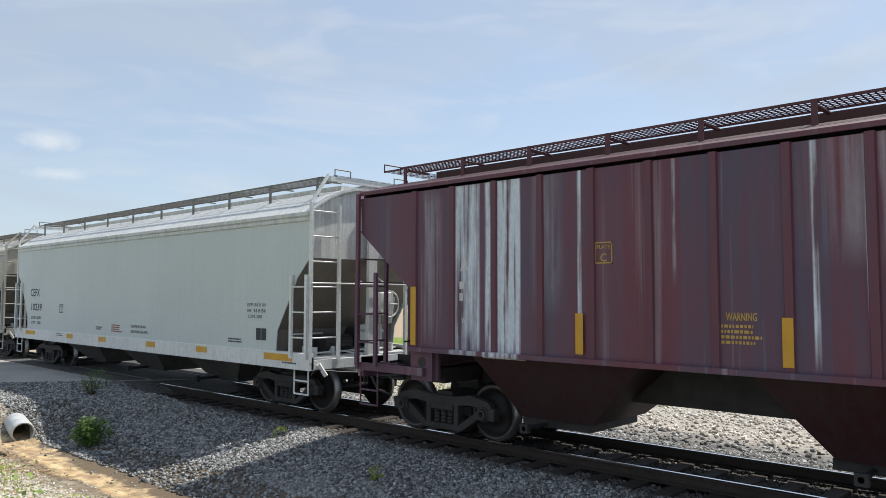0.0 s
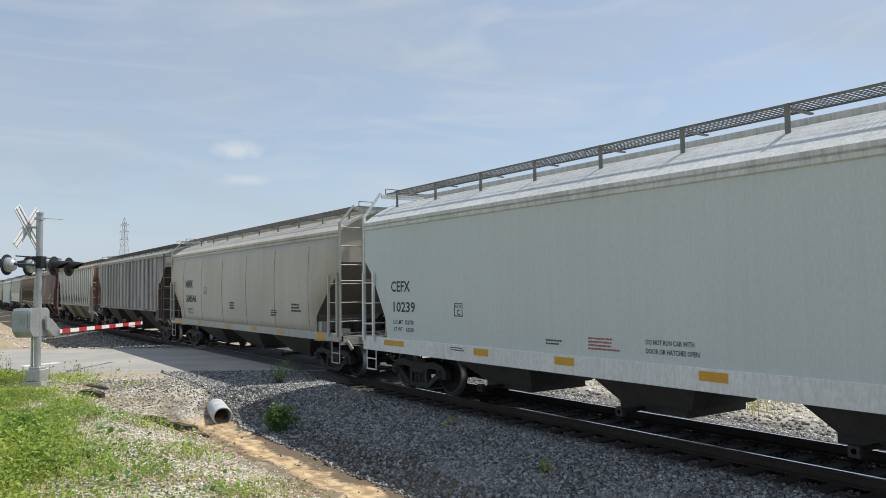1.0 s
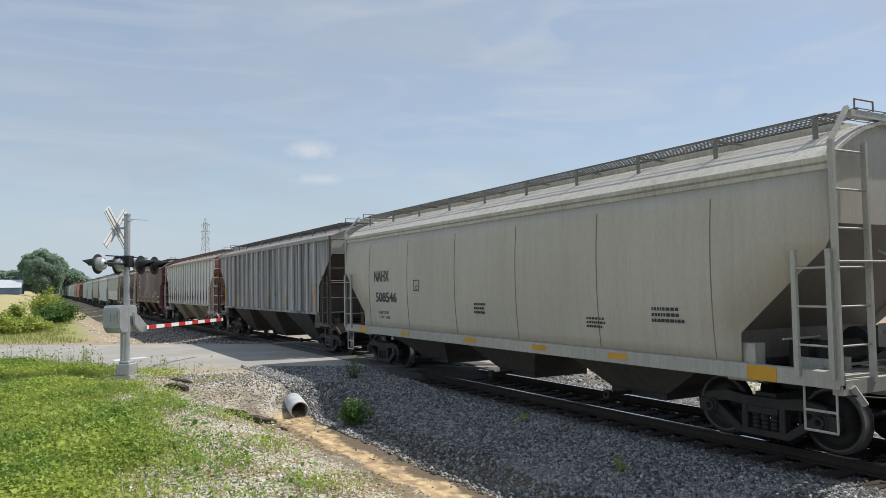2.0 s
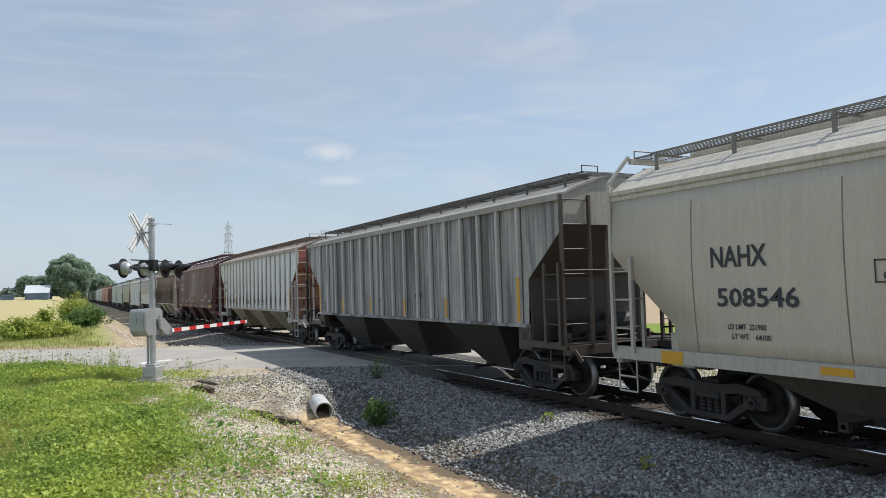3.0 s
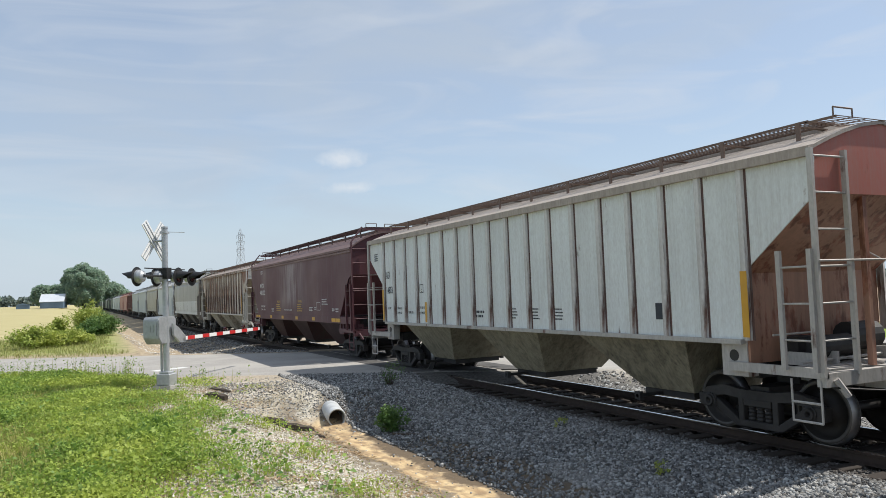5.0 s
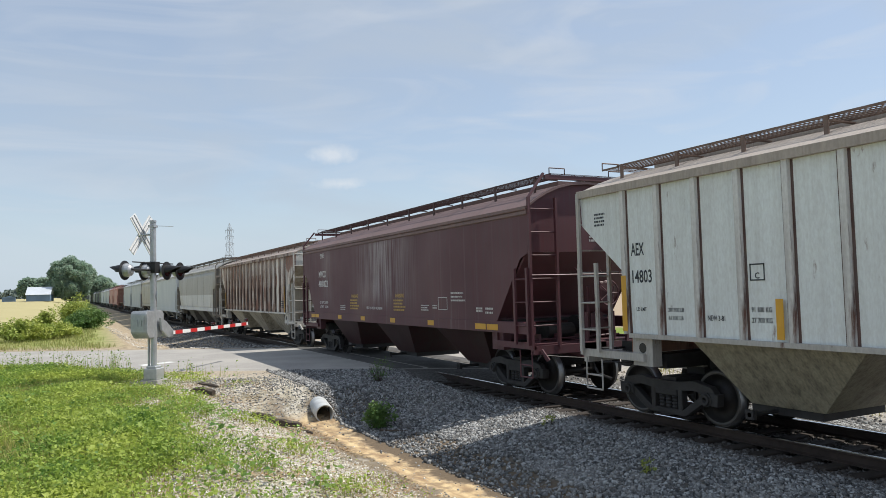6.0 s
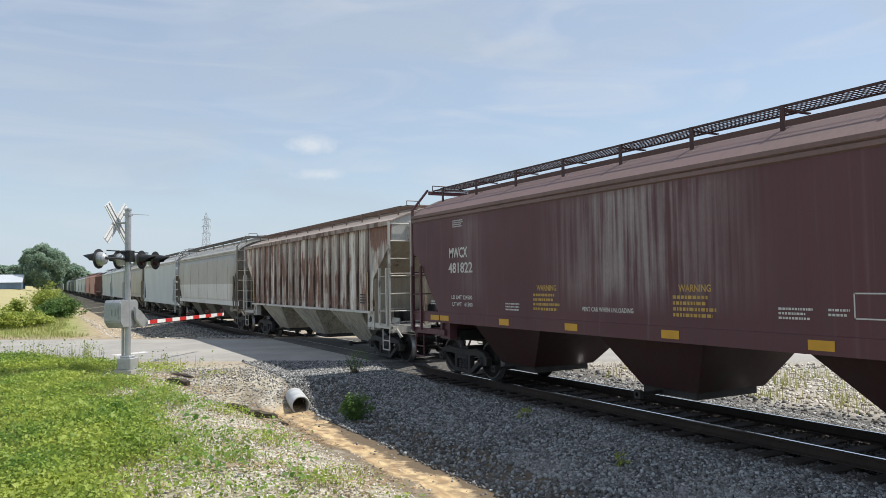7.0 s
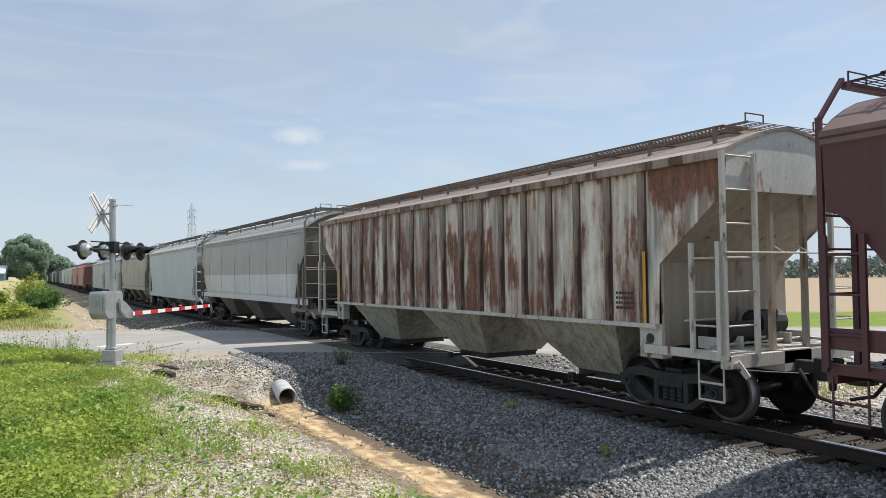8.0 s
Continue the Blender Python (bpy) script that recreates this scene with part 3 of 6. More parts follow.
        for x in (-0.3, 0.3):
            tube(bm, (x, s * (half + 0.03), 2.56), (x, s * (half - 0.24), 2.72), 0.012, 6)
        part("hand_rail", bm, pm, car)
        bm = bmesh.new()
        tube(bm, (-1.45, s * (half + 0.05), 0.92), (-0.95, s * (half + 0.12), 0.86), 0.013, 6)
        tube(bm, (-0.95, s * (half + 0.12), 0.86), (-0.1, s * (half + 0.3), 0.78), 0.013, 6)
        part("cut_lever", bm, M["wheel"], car)
        o = part("coupler", COUPLER, None, car, "dark steel knuckle coupler with air hose")
        o.matrix_basis = pose(0, s * (half + 0.32), 0, 0, 0, 0 if s > 0 else 180)
    # brake wheel and gear on one end
    bm = bmesh.new()
    sb_ = -1 if smooth else 1
    yb = sb_ * (half + 0.02)
    for i in range(16):
        a, b = 2 * math.pi * i / 16, 2 * math.pi * (i + 1) / 16
        tube(bm, (0.42 + 0.27 * math.cos(a), yb, 2.15 + 0.27 * math.sin(a)), (0.42 + 0.27 * math.cos(b), yb, 2.15 + 0.27 * math.sin(b)), 0.016, 6)
    for i in range(5):
        a = 2 * math.pi * i / 5
        tube(bm, (0.42, yb, 2.15), (0.42 + 0.27 * math.cos(a), yb, 2.15 + 0.27 * math.sin(a)), 0.012, 6)
    part("brake_wheel", bm, (sill_mat or end_mat) if smooth else M["steel_dark"], car)
    bm = bmesh.new()
    box(bm, 0.22, 0.60, min(yb - sb_ * 0.05, yb - sb_ * 0.30), max(yb - sb_ * 0.05, yb - sb_ * 0.30), 1.92, 2.40)
    tube(bm, (0.3, yb - sb_ * 0.15, 1.95), (0.3, yb - sb_ * 0.2, 1.12), 0.02)
    bmesh.ops.bevel(bm, geom=bm.edges[:], offset=0.02, segments=1, affect='EDGES')
    tube(bm, (0.05, yb - sb_ * 0.25, 2.30), (0.05, yb - sb_ * 0.30, 1.15), 0.035)
    tube(bm, (0.62, yb - sb_ * 0.22, 1.75), (0.62, yb - sb_ * 0.12, 2.30), 0.06, 10)
    tube(bm, (-0.1, yb - sb_ * 0.4, 1.62), (0.7, yb - sb_ * 0.4, 1.58), 0.03)
    box(bm, 0.1, 0.45, min(yb - sb_ * 0.25, yb - sb_ * 0.55), max(yb - sb_ * 0.25, yb - sb_ * 0.55), 1.40, 1.72)
    part("brake_housing", bm, (sill_mat or end_mat) if smooth else M["steel_dark"], car)
    bm = bmesh.new()
    tube(bm, (-0.75, -half + 0.75, 1.35), (-0.05, -half + 0.75, 1.35), 0.17, 14)
    tube(bm, (0.15, -half + 0.9, 1.45), (0.75, -half + 0.9, 1.45), 0.22, 14)
    box(bm, -0.9, -0.5, -half + 0.9, -half + 1.2, 1.12, 1.5)
    part("air_reservoir", bm, M["steel_dark"], car)
    # side sill, centre sill
    for s in (-1, 1):
        bm = bmesh.new()
        if smooth:
            prism(bm, [(s * 1.50, sill[0]), (s * 1.615, sill[0]), (s * 1.615, sill[1] + 0.02), (s * 1.59, sill[1] + 0.03), (s * 1.50, sill[1] + 0.03)], -half, half, "y")
        else:
            prism(bm, [(s * 1.44, low - 0.04), (s * 1.60, low - 0.04), (s * 1.60, low + 0.03), (s * 1.44, low + 0.03)], -half + 1.30, half - 1.30, "y")
        part("side_sill", bm, sill_mat or body, car)
    for s in (-1, 1):
        bm = bmesh.new()
        box(bm, -0.22, 0.22, min(s * (half - 0.2), s * (half - 2.6)), max(s * (half - 0.2), s * (half - 2.6)), 0.82, 1.12)
        part("centre_sill", bm, M["steel_dark"], car)
        bm = bmesh.new()
        box(bm, -1.2, 1.2, s * (half - 1.55) - 0.2, s * (half - 1.55) + 0.2, 0.90, 1.14)
        part("body_bolster", bm, M["steel_dark"], car)
    if beam:
        bm = bmesh.new()
        box(bm, -0.35, 0.35, -half + 2.6, half - 2.6, 0.80, 1.30)
        part("centre_beam", bm, M["steel_dark"], car)
    # hopper bays
    bays = hop or ((-4.45, 1.15, 1.75, 0.62), (0, 1.35, 1.35, 0.62), (4.45, 1.75, 1.15, 0.62))
    edges = [-half + 1.32] + [v for c, la_, lt, lb in bays for v in (c - la_, c + lt)] + [half - 1.32]
    for i in range(0, len(edges), 2):
        bm = bmesh.new()
        a, b = edges[i], edges[i + 1]
        rise = 0.02 if i in (0, len(edges) - 2) else 0.55
        prism(bm, [(a, low - 0.02), ((a + b) / 2, low - 0.02 + rise), (b, low - 0.02), (b, low + 0.04), ((a + b) / 2, low + 0.04 + rise), (a, low + 0.04)], -1.45, 1.45, "x")
        # dark truck steel here paints in the shade and grime between the bays
        part("transverse_sheet", bm, M["steel_dark"], car)
    for c, la_, lt, lb in bays:
        bm = bmesh.new()
        zt, zm = (low, 0.46)
        xt, xb = (1.46, 0.78) if not smooth else (1.42, 0.80)
        v0 = [bm.verts.new((a * xt, c + (lt if b > 0 else -la_), zt)) for a, b in ((-1, -1), (1, -1), (1, 1), (-1, 1))]
        v1 = [bm.verts.new((a * xb, c + b * lb, zm)) for a, b in ((-1, -1), (1, -1), (1, 1), (-1, 1))]
        for i in range(4):
            j = (i + 1) % 4
            bm.faces.new((v0[i], v0[j], v1[j], v1[i]))
        bm.faces.new(v0)
        bm.faces.new(v1[::-1])
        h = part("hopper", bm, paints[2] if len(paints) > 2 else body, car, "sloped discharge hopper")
        bm = bmesh.new()
        box(bm, -xb * 0.9, xb * 0.9, c - lb * 0.85, c + lb * 1.1, 0.33, 0.46)
        tube(bm, (-xb - 0.5, c + lb * 0.4, 0.38), (xb + 0.5, c + lb * 0.4, 0.38), 0.035)
        for s in (-1, 1):
            box(bm, s * (xb + 0.46) - 0.04, s * (xb + 0.46) + 0.04, c + lb * 0.4 - 0.07, c + lb * 0.4 + 0.07, 0.31, 0.45)
        part("outlet_gate", bm, M["steel_dark"], h)
    if not smooth:
        for s in (-1, 1):
            bm = bmesh.new()
            # no opening is cut: a black disc paints the dark inside of the hole
            tube(bm, (-1.506, s * (half - 1.52), 1.25), (-1.49, s * (half - 1.52), 1.25), 0.085, 14)
            part("jacking_hole", bm, M["black"], car)
    # posts or seams on the sides
    if not smooth:
        n, first = ribs
        bm = bmesh.new()
        z0, z1 = low + 0.02, eave - 0.09
        prism(bm, [(-0.060, 0.0), (0.060, 0.0), (0.046, rib_out), (-0.046, rib_out)], z0, z1, "z")
        me = mesh_of("rib", bm, rib_mat or body)
        if flange:
            bm = bmesh.new()
            prism(bm, [(-0.098, 0.0), (0.098, 0.0), (0.092, 0.007), (-0.092, 0.007)], z0, z1, "z")
            fl = mesh_of("rib_flange", bm, flange)
        for s in (-1, 1):
            for i in range(n):
                o = part("rib", me, None, car)
                y = -first + 2 * first * i / (n - 1)
                # the mesh stands off along +y; turn it to face outwards
                o.matrix_basis = pose(s * W, y, 0, 0, 0, 90 if s < 0 else -90)
                if flange and s < 0:
                    part("rib_flange", fl, None, car).matrix_basis = o.matrix_basis.copy()
    elif seams:
        for s in (-1, 1):
            for i in range(seams):
                y = -half + 1.9 + (2 * half - 3.8) * i / (seams - 1)
                bm = bmesh.new()
                zs = [sill[1] + 0.05 + (eave - 0.2 - sill[1]) * j / 14 for j in range(14)]
                for a, b in zip(zs, zs[1:]):
                    bar(bm, (s * (prof(a) + 0.002), y, a), (s * (prof(b) + 0.002), y, b), 0.016, 0.008)
                part("weld_seam", bm, M["seam"], car)
    for s in (-1, 1):
        truck(car, s * (half - 1.55), rolling)
    # reflective tape
    for y, z, w, h in (tape or ()):
        bm = bmesh.new()
        x = 1.619 if smooth else W + rib_out + 0.002
        box(bm, -x - 0.003, -x, y - w / 2, y + w / 2, z - h / 2, z + h / 2)
        part("reflective_tape", bm, M["amber"], car, "yellow reflective tape")
    TRAIN.append((car, y0))
    return car


TRAIN = []

# ---- ground ----
def smooth01(a, b, v):
    u = min(1.0, max(0.0, (v - a) / (b - a)))
    return u * u * (3 - 2 * u)


def road_c(x, y):
    return 0.6 * x + 0.8 * y            # across the road: 21.2 near edge, 29.8 far edge


def ground_z(x, y):
    xr = x - bend(y)[0]
    z = 0.02
    # ditch and ballast foot beside the track
    if xr <= 5.0:
        d = -0.58 * smooth01(2.4, 4.9, xr)
    elif xr <= 8.6:
        d = -0.58 + 0.30 * smooth01(5.3, 8.6, xr)
    elif xr <= 11.8:
        d = -0.28
    else:
        d = -0.28 + 0.10 * smooth01(11.8, 14.0, xr)
    c = road_c(x, y)
    # the ditch fades out against the road, where the pipe goes under it
    near = 1 - smooth01(15.7, 18.6, y + 0.75 * (xr - 5.2)) if c < 25.5 else smooth01(30.2, 36.0, c)
    if xr > 8.2 and c < 25.5:
        near = 1 - smooth01(19.6, 21.0, c)
    z += d * near
    # the field climbs a little away to the left
    if y > 50 and xr < 5:
        z += 0.0060 * max(0.0, y - 60) * smooth01(4.0, -12.0, xr) if y < 600 else 3.2 * smooth01(4.0, -12.0, xr)
    z += 0.035 * noise.noise((x * 0.6, y * 0.6, 0)) * smooth01(0, 1, near if c < 25.5 else 1)
    return z


def lines(fine0, fine1, step, far, grow=1.18):
    out = list(np.arange(fine0, fine1 + 1e-6, step))
    s, v = step, fine1
    while v < far:
        s *= grow
        v += s
        out.append(v)
    s, v = step, fine0
    while v > -far:
        s *= grow
        v -= s
        out.insert(0, v)
    return out


def ground_material():
    k = Nodes("ground")
    x, y = k.axis(0), k.axis(1)
    big, mid, fine = k.noise(0.35, 5), k.noise(1.6, 6, w=2), k.noise(14, 6, w=5)
    wob = k.math('MULTIPLY', k.math('SUBTRACT', mid, 0.5), 1.5)
    xw = k.math('ADD', x, wob)
    yw = k.math('ADD', y, k.math('MULTIPLY', k.math('SUBTRACT', big, 0.5), 6.0))
    c = k.math('ADD', k.math('MULTIPLY', x, 0.6), k.math('MULTIPLY', y, 0.8))
    gravel = k.mix(k.span(fine, 0.35, 0.65), (0.64, 0.60, 0.52), (0.34, 0.31, 0.25))
    gravel = k.mix(k.span(mid, 0.42, 0.66, 0, 0.7), gravel, (0.36, 0.31, 0.20))
    gravel = k.mix(k.span(k.noise(4.0, 6, w=17, rough=0.7), 0.50, 0.66, 0, 0.75), gravel, (0.17, 0.145, 0.085))
    # bank: soil under the plants
    soil = k.mix(k.span(fine, 0.35, 0.65), (0.30, 0.27, 0.15), (0.13, 0.12, 0.06))
    col = k.mix(k.span(xw, 0.4, 1.8), soil, gravel)
    apron = k.math('MULTIPLY', k.span(k.math('ADD', c, wob), 19.3, 20.2), k.span(xw, 1.2, 2.4))
    col = k.mix(k.math('MULTIPLY', apron, 0.85), col, k.mix(k.span(fine, 0.35, 0.65), (0.42, 0.36, 0.28), (0.28, 0.235, 0.18)))
    # sandy wash along the ditch
    sand = k.mix(k.span(k.noise(3.0, 6, (2.5, 0.6, 1), 6), 0.38, 0.66), (0.62, 0.47, 0.27), (0.36, 0.245, 0.14))
    sand = k.mix(k.span(k.noise(4.5, 6, w=16), 0.46, 0.62, 0, 0.75), sand, (0.23, 0.165, 0.105))
    xs = k.math('ADD', x, k.math('MULTIPLY', k.math('SUBTRACT', k.noise(0.9, 6, w=8, rough=0.7), 0.5), 1.9))
    on_sand = k.math('MULTIPLY', k.span(xs, 4.62, 4.80), k.span(xs, 5.16, 5.34, 1, 0))
    on_sand = k.math('MULTIPLY', on_sand, k.span(y, 16.2, 17.0, 1, 0))
    # ballast fines under the stones
    fines = k.mix(k.span(fine, 0.3, 0.7), (0.17, 0.165, 0.155), (0.07, 0.068, 0.065))
    past = k.span(c, 29.0, 31.0)
    col = k.mix(k.math('MULTIPLY', k.span(xs, 5.45, 5.75), k.span(c, 29.0, 31.0, 1, 0)), col, fines)
    mud = k.math('MULTIPLY', k.span(xs, 5.1, 5.3), k.span(xs, 6.25, 6.6, 1, 0))
    mud = k.math('MAXIMUM', mud, k.math('MULTIPLY', k.math('MULTIPLY', k.span(xs, 4.0, 4.5), k.span(xs, 4.7, 4.9, 1, 0)), 0.8))
    col = k.mix(k.math('MULTIPLY', mud, k.span(y, 17.0, 18.5, 1, 0)), col, (0.145, 0.11, 0.075))
    col = k.mix(on_sand, col, sand)
    # sunny gravel and grass beyond the track
    pale = k.mix(k.span(fine, 0.35, 0.65), (0.46, 0.43, 0.38), (0.24, 0.22, 0.19))
    col = k.mix(k.span(xw, 12.6, 13.4), col, pale)
    # past the road: dry verge, then the stubble field; green strip and tilled field over the line
    verge = k.mix(k.span(mid, 0.4, 0.6), (0.32, 0.31, 0.13), (0.20, 0.25, 0.06))
    field = k.mix(k.span(k.noise(0.9, 5, (0.15, 1, 1), 3), 0.35, 0.65), (0.45, 0.40, 0.22), (0.36, 0.32, 0.16))
    left = k.span(k.math('ADD', x, k.math('MULTIPLY', y, -0.035)), 0.2, 1.6, 1, 0)
    bank = k.mix(k.span(k.noise(5, 6, w=13), 0.4, 0.62), (0.44, 0.36, 0.25), (0.24, 0.19, 0.13))
    col = k.mix(k.math('MULTIPLY', past, k.span(xw, 9.0, 10.0, 1, 0)), col, bank)
    past = k.span(c, 31.0, 33.0)
    col = k.mix(k.math('MULTIPLY', past, left), col, verge)
    col = k.mix(k.math('MULTIPLY', k.span(yw, 56, 64), k.span(k.math('ADD', x, k.math('MULTIPLY', y, -0.02)), -3.0, -0.5, 1, 0)), col, field)
    lawn = k.mix(k.span(mid, 0.35, 0.65), (0.13, 0.20, 0.03), (0.20, 0.25, 0.05))
    right = k.span(x, 17.0, 19.0)
    rg = k.math('MULTIPLY', right, k.span(c, 30.0, 31.5))
    col = k.mix(rg, col, lawn)
    till = k.mix(k.span(fine, 0.3, 0.7), (0.40, 0.31, 0.22), (0.32, 0.25, 0.17))
    rf = k.math('MULTIPLY', right, k.span(k.math('ADD', c, k.math('MULTIPLY', mid, 2)), 44.0, 46.0))
    col = k.mix(rf, col, till)
    k.bump(fine, 0.6, 0.03)
    return k.done(col, 0.95, 0, 0.2)


def build_ground():
    xs = lines(-6.0, 14.0, 0.25, 2600)
    ys = lines(2.0, 36.0, 0.3, 2600)
    nx = len(xs)
    verts = [(x, y, ground_z(x, y)) for y in ys for x in xs]
    faces = [(j * nx + i, j * nx + i + 1, (j + 1) * nx + i + 1, (j + 1) * nx + i) for j in range(len(ys) - 1) for i in range(nx - 1)]
    me = bpy.data.meshes.new("ground")
    me.from_pydata(verts, [], faces)
    me.materials.append(ground_material())
    for p in me.polygons:
        p.use_smooth = True
    tagged(new("ground", me), "sandy gravel verge, ditch, grass and stubble fields", "ground", kind="structure")


build_ground()


def build_road():
    k = Nodes("asphalt")
    f, g = k.noise(30, 6), k.noise(0.7, 5, w=3)
    col = k.mix(k.span(f, 0.3, 0.7), (0.36, 0.345, 0.32), (0.26, 0.25, 0.235))
    col = k.mix(k.span(g, 0.4, 0.65, 0, 0.6), col, (0.42, 0.40, 0.365))
    k.bump(f, 0.4, 0.01)
    mat = k.done(col, 0.85, 0, 0.3)
    bm = bmesh.new()
    # along the road: u from far left to far right; points p = c * (0.6, 0.8) + u * (0.8, -0.6)
    us = [-140, -60, -30, -20] + [v * 1.0 for v in range(-19, 8)] + [12, 25, 60, 150]
    cs = [21.2, 21.5, 23.5, 25.5, 27.5, 29.5, 29.8]
    rows = []
    for u in us:
        row = []
        for c in cs:
            w = 0.18 * noise.noise((u * 0.8, c, 2.0)) if c in (21.2, 29.8) else 0
            x, y = 0.6 * (c + w) + 0.8 * u, 0.8 * (c + w) - 0.6 * u
            z = (0.055 if c not in (21.2, 29.8) else 0.0)
            if x < -10:
                z += max(0, ground_z(x, y))
            row.append(bm.verts.new((x, y, z)))
        rows.append(row)
    for a, b in zip(rows, rows[1:]):
        for i in range(len(cs) - 1):
            bm.faces.new((a[i], b[i], b[i + 1], a[i + 1]))
    ob = new("road", mesh_of("road", bm, mat))
    tagged(ob, "worn grey asphalt road over the railway crossing", "road", kind="structure")


build_road()


def build_stop_line():
    bm = bmesh.new()
    pts = [(2.45, 26.50), (3.55, 27.15), (3.40, 27.55), (2.30, 26.95)]
    prism(bm, pts, 0.05, 0.0595, "z")
    ob = new("stop_line", mesh_of("stop_line", bm, plain("worn road paint", (0.72, 0.72, 0.70), 0.7, 0, 0.35, 9)))
    tagged(ob, "worn white stop line painted on the asphalt", "road marking", kind="structure")


build_stop_line()


# ---- track ----
def build_track():
    tr = thing("railway_track", "single railway track with rusty rails on wooden ties", "railway track", kind="structure")
    prof = [(-0.07, -0.165), (0.07, -0.165), (0.07, -0.15), (0.012, -0.13), (0.010, -0.045), (0.036, -0.035), (0.036, -0.012), (0.024, 0.0), (-0.024, 0.0), (-0.036, -0.012), (-0.036, -0.035), (-0.010, -0.045), (-0.012, -0.13), (-0.07, -0.15)]
    ys = [-160, -60, 0, 30, 60] + list(range(75, 700, 15))
    for s in (-0.7525, 0.7525):
        bm = bmesh.new()
        rings = []
        for y in ys:
            x0 = TRACK_X + bend(y)[0] + s
            rings.append([bm.verts.new((x0 + a, y, z)) for a, z in prof])
        n = len(prof)
        for a, b in zip(rings, rings[1:]):
            for i in range(n):
                f = bm.faces.new((a[i], a[(i + 1) % n], b[(i + 1) % n], b[i]))
                f.material_index = 1 if i in (6, 7, 8) else 0
        part("rail", bm, [M["rail"], M["rail_top"]], tr, "rusty steel rail with a bright running surface")
    bm = bmesh.new()
    box(bm, -1.3, 1.3, -0.115, 0.115, -0.34, -0.168)
    bmesh.ops.bevel(bm, geom=bm.edges[:], offset=0.012, segments=1, affect='EDGES')
    me = mesh_of("tie", bm, M["tie"])
    rnd = random.Random(5)
    y = -4.0
    while y < 62:
        if not 21.6 < road_c(TRACK_X, y) < 29.4:
            o = part("tie", me, None, tr)
            o.matrix_basis = pose(TRACK_X + bend(y)[0] + rnd.uniform(-0.05, 0.05), y, rnd.uniform(-0.012, 0.004), 0, 0, rnd.uniform(-1.2, 1.2))
        y += 0.53
    bm = bmesh.new()
    y = 62.0
    while y < 260:
        e = TRACK_X + bend(y)[0]
        box(bm, e - 1.3, e + 1.3, y - 0.11, y + 0.11, -0.34, -0.17)
        y += 0.53
    o = part("far_tie", bm, M["tie"], tr)
    tagged(o, kind="stuff")
    # crossing panels of asphalt between and beside the rails
    bm = bmesh.new()
    for a, b in ((-1.55, -0.80), (-0.66, 0.66), (0.80, 1.55)):
        prism(bm, [(TRACK_X + q, (c - 0.6 * (TRACK_X + q)) / 0.8) for q, c in ((a, 21.4), (b, 21.4), (b, 29.6), (a, 29.6))], -0.2, -0.01 + 0.075, "z")
    k = plain("crossing asphalt", (0.13, 0.125, 0.12), 0.85, 0, 0.5, 10)
    part("crossing_panel", bm, k, tr, "dark asphalt panels at the crossing")
    return tr


build_track()


def ballast_z(xr):
    a = abs(xr)
    if a < 1.35:
        return -0.20
    return -0.20 - 0.40 * smooth01(1.45, 4.6, a) * (1 if xr < 0 else 0.8)


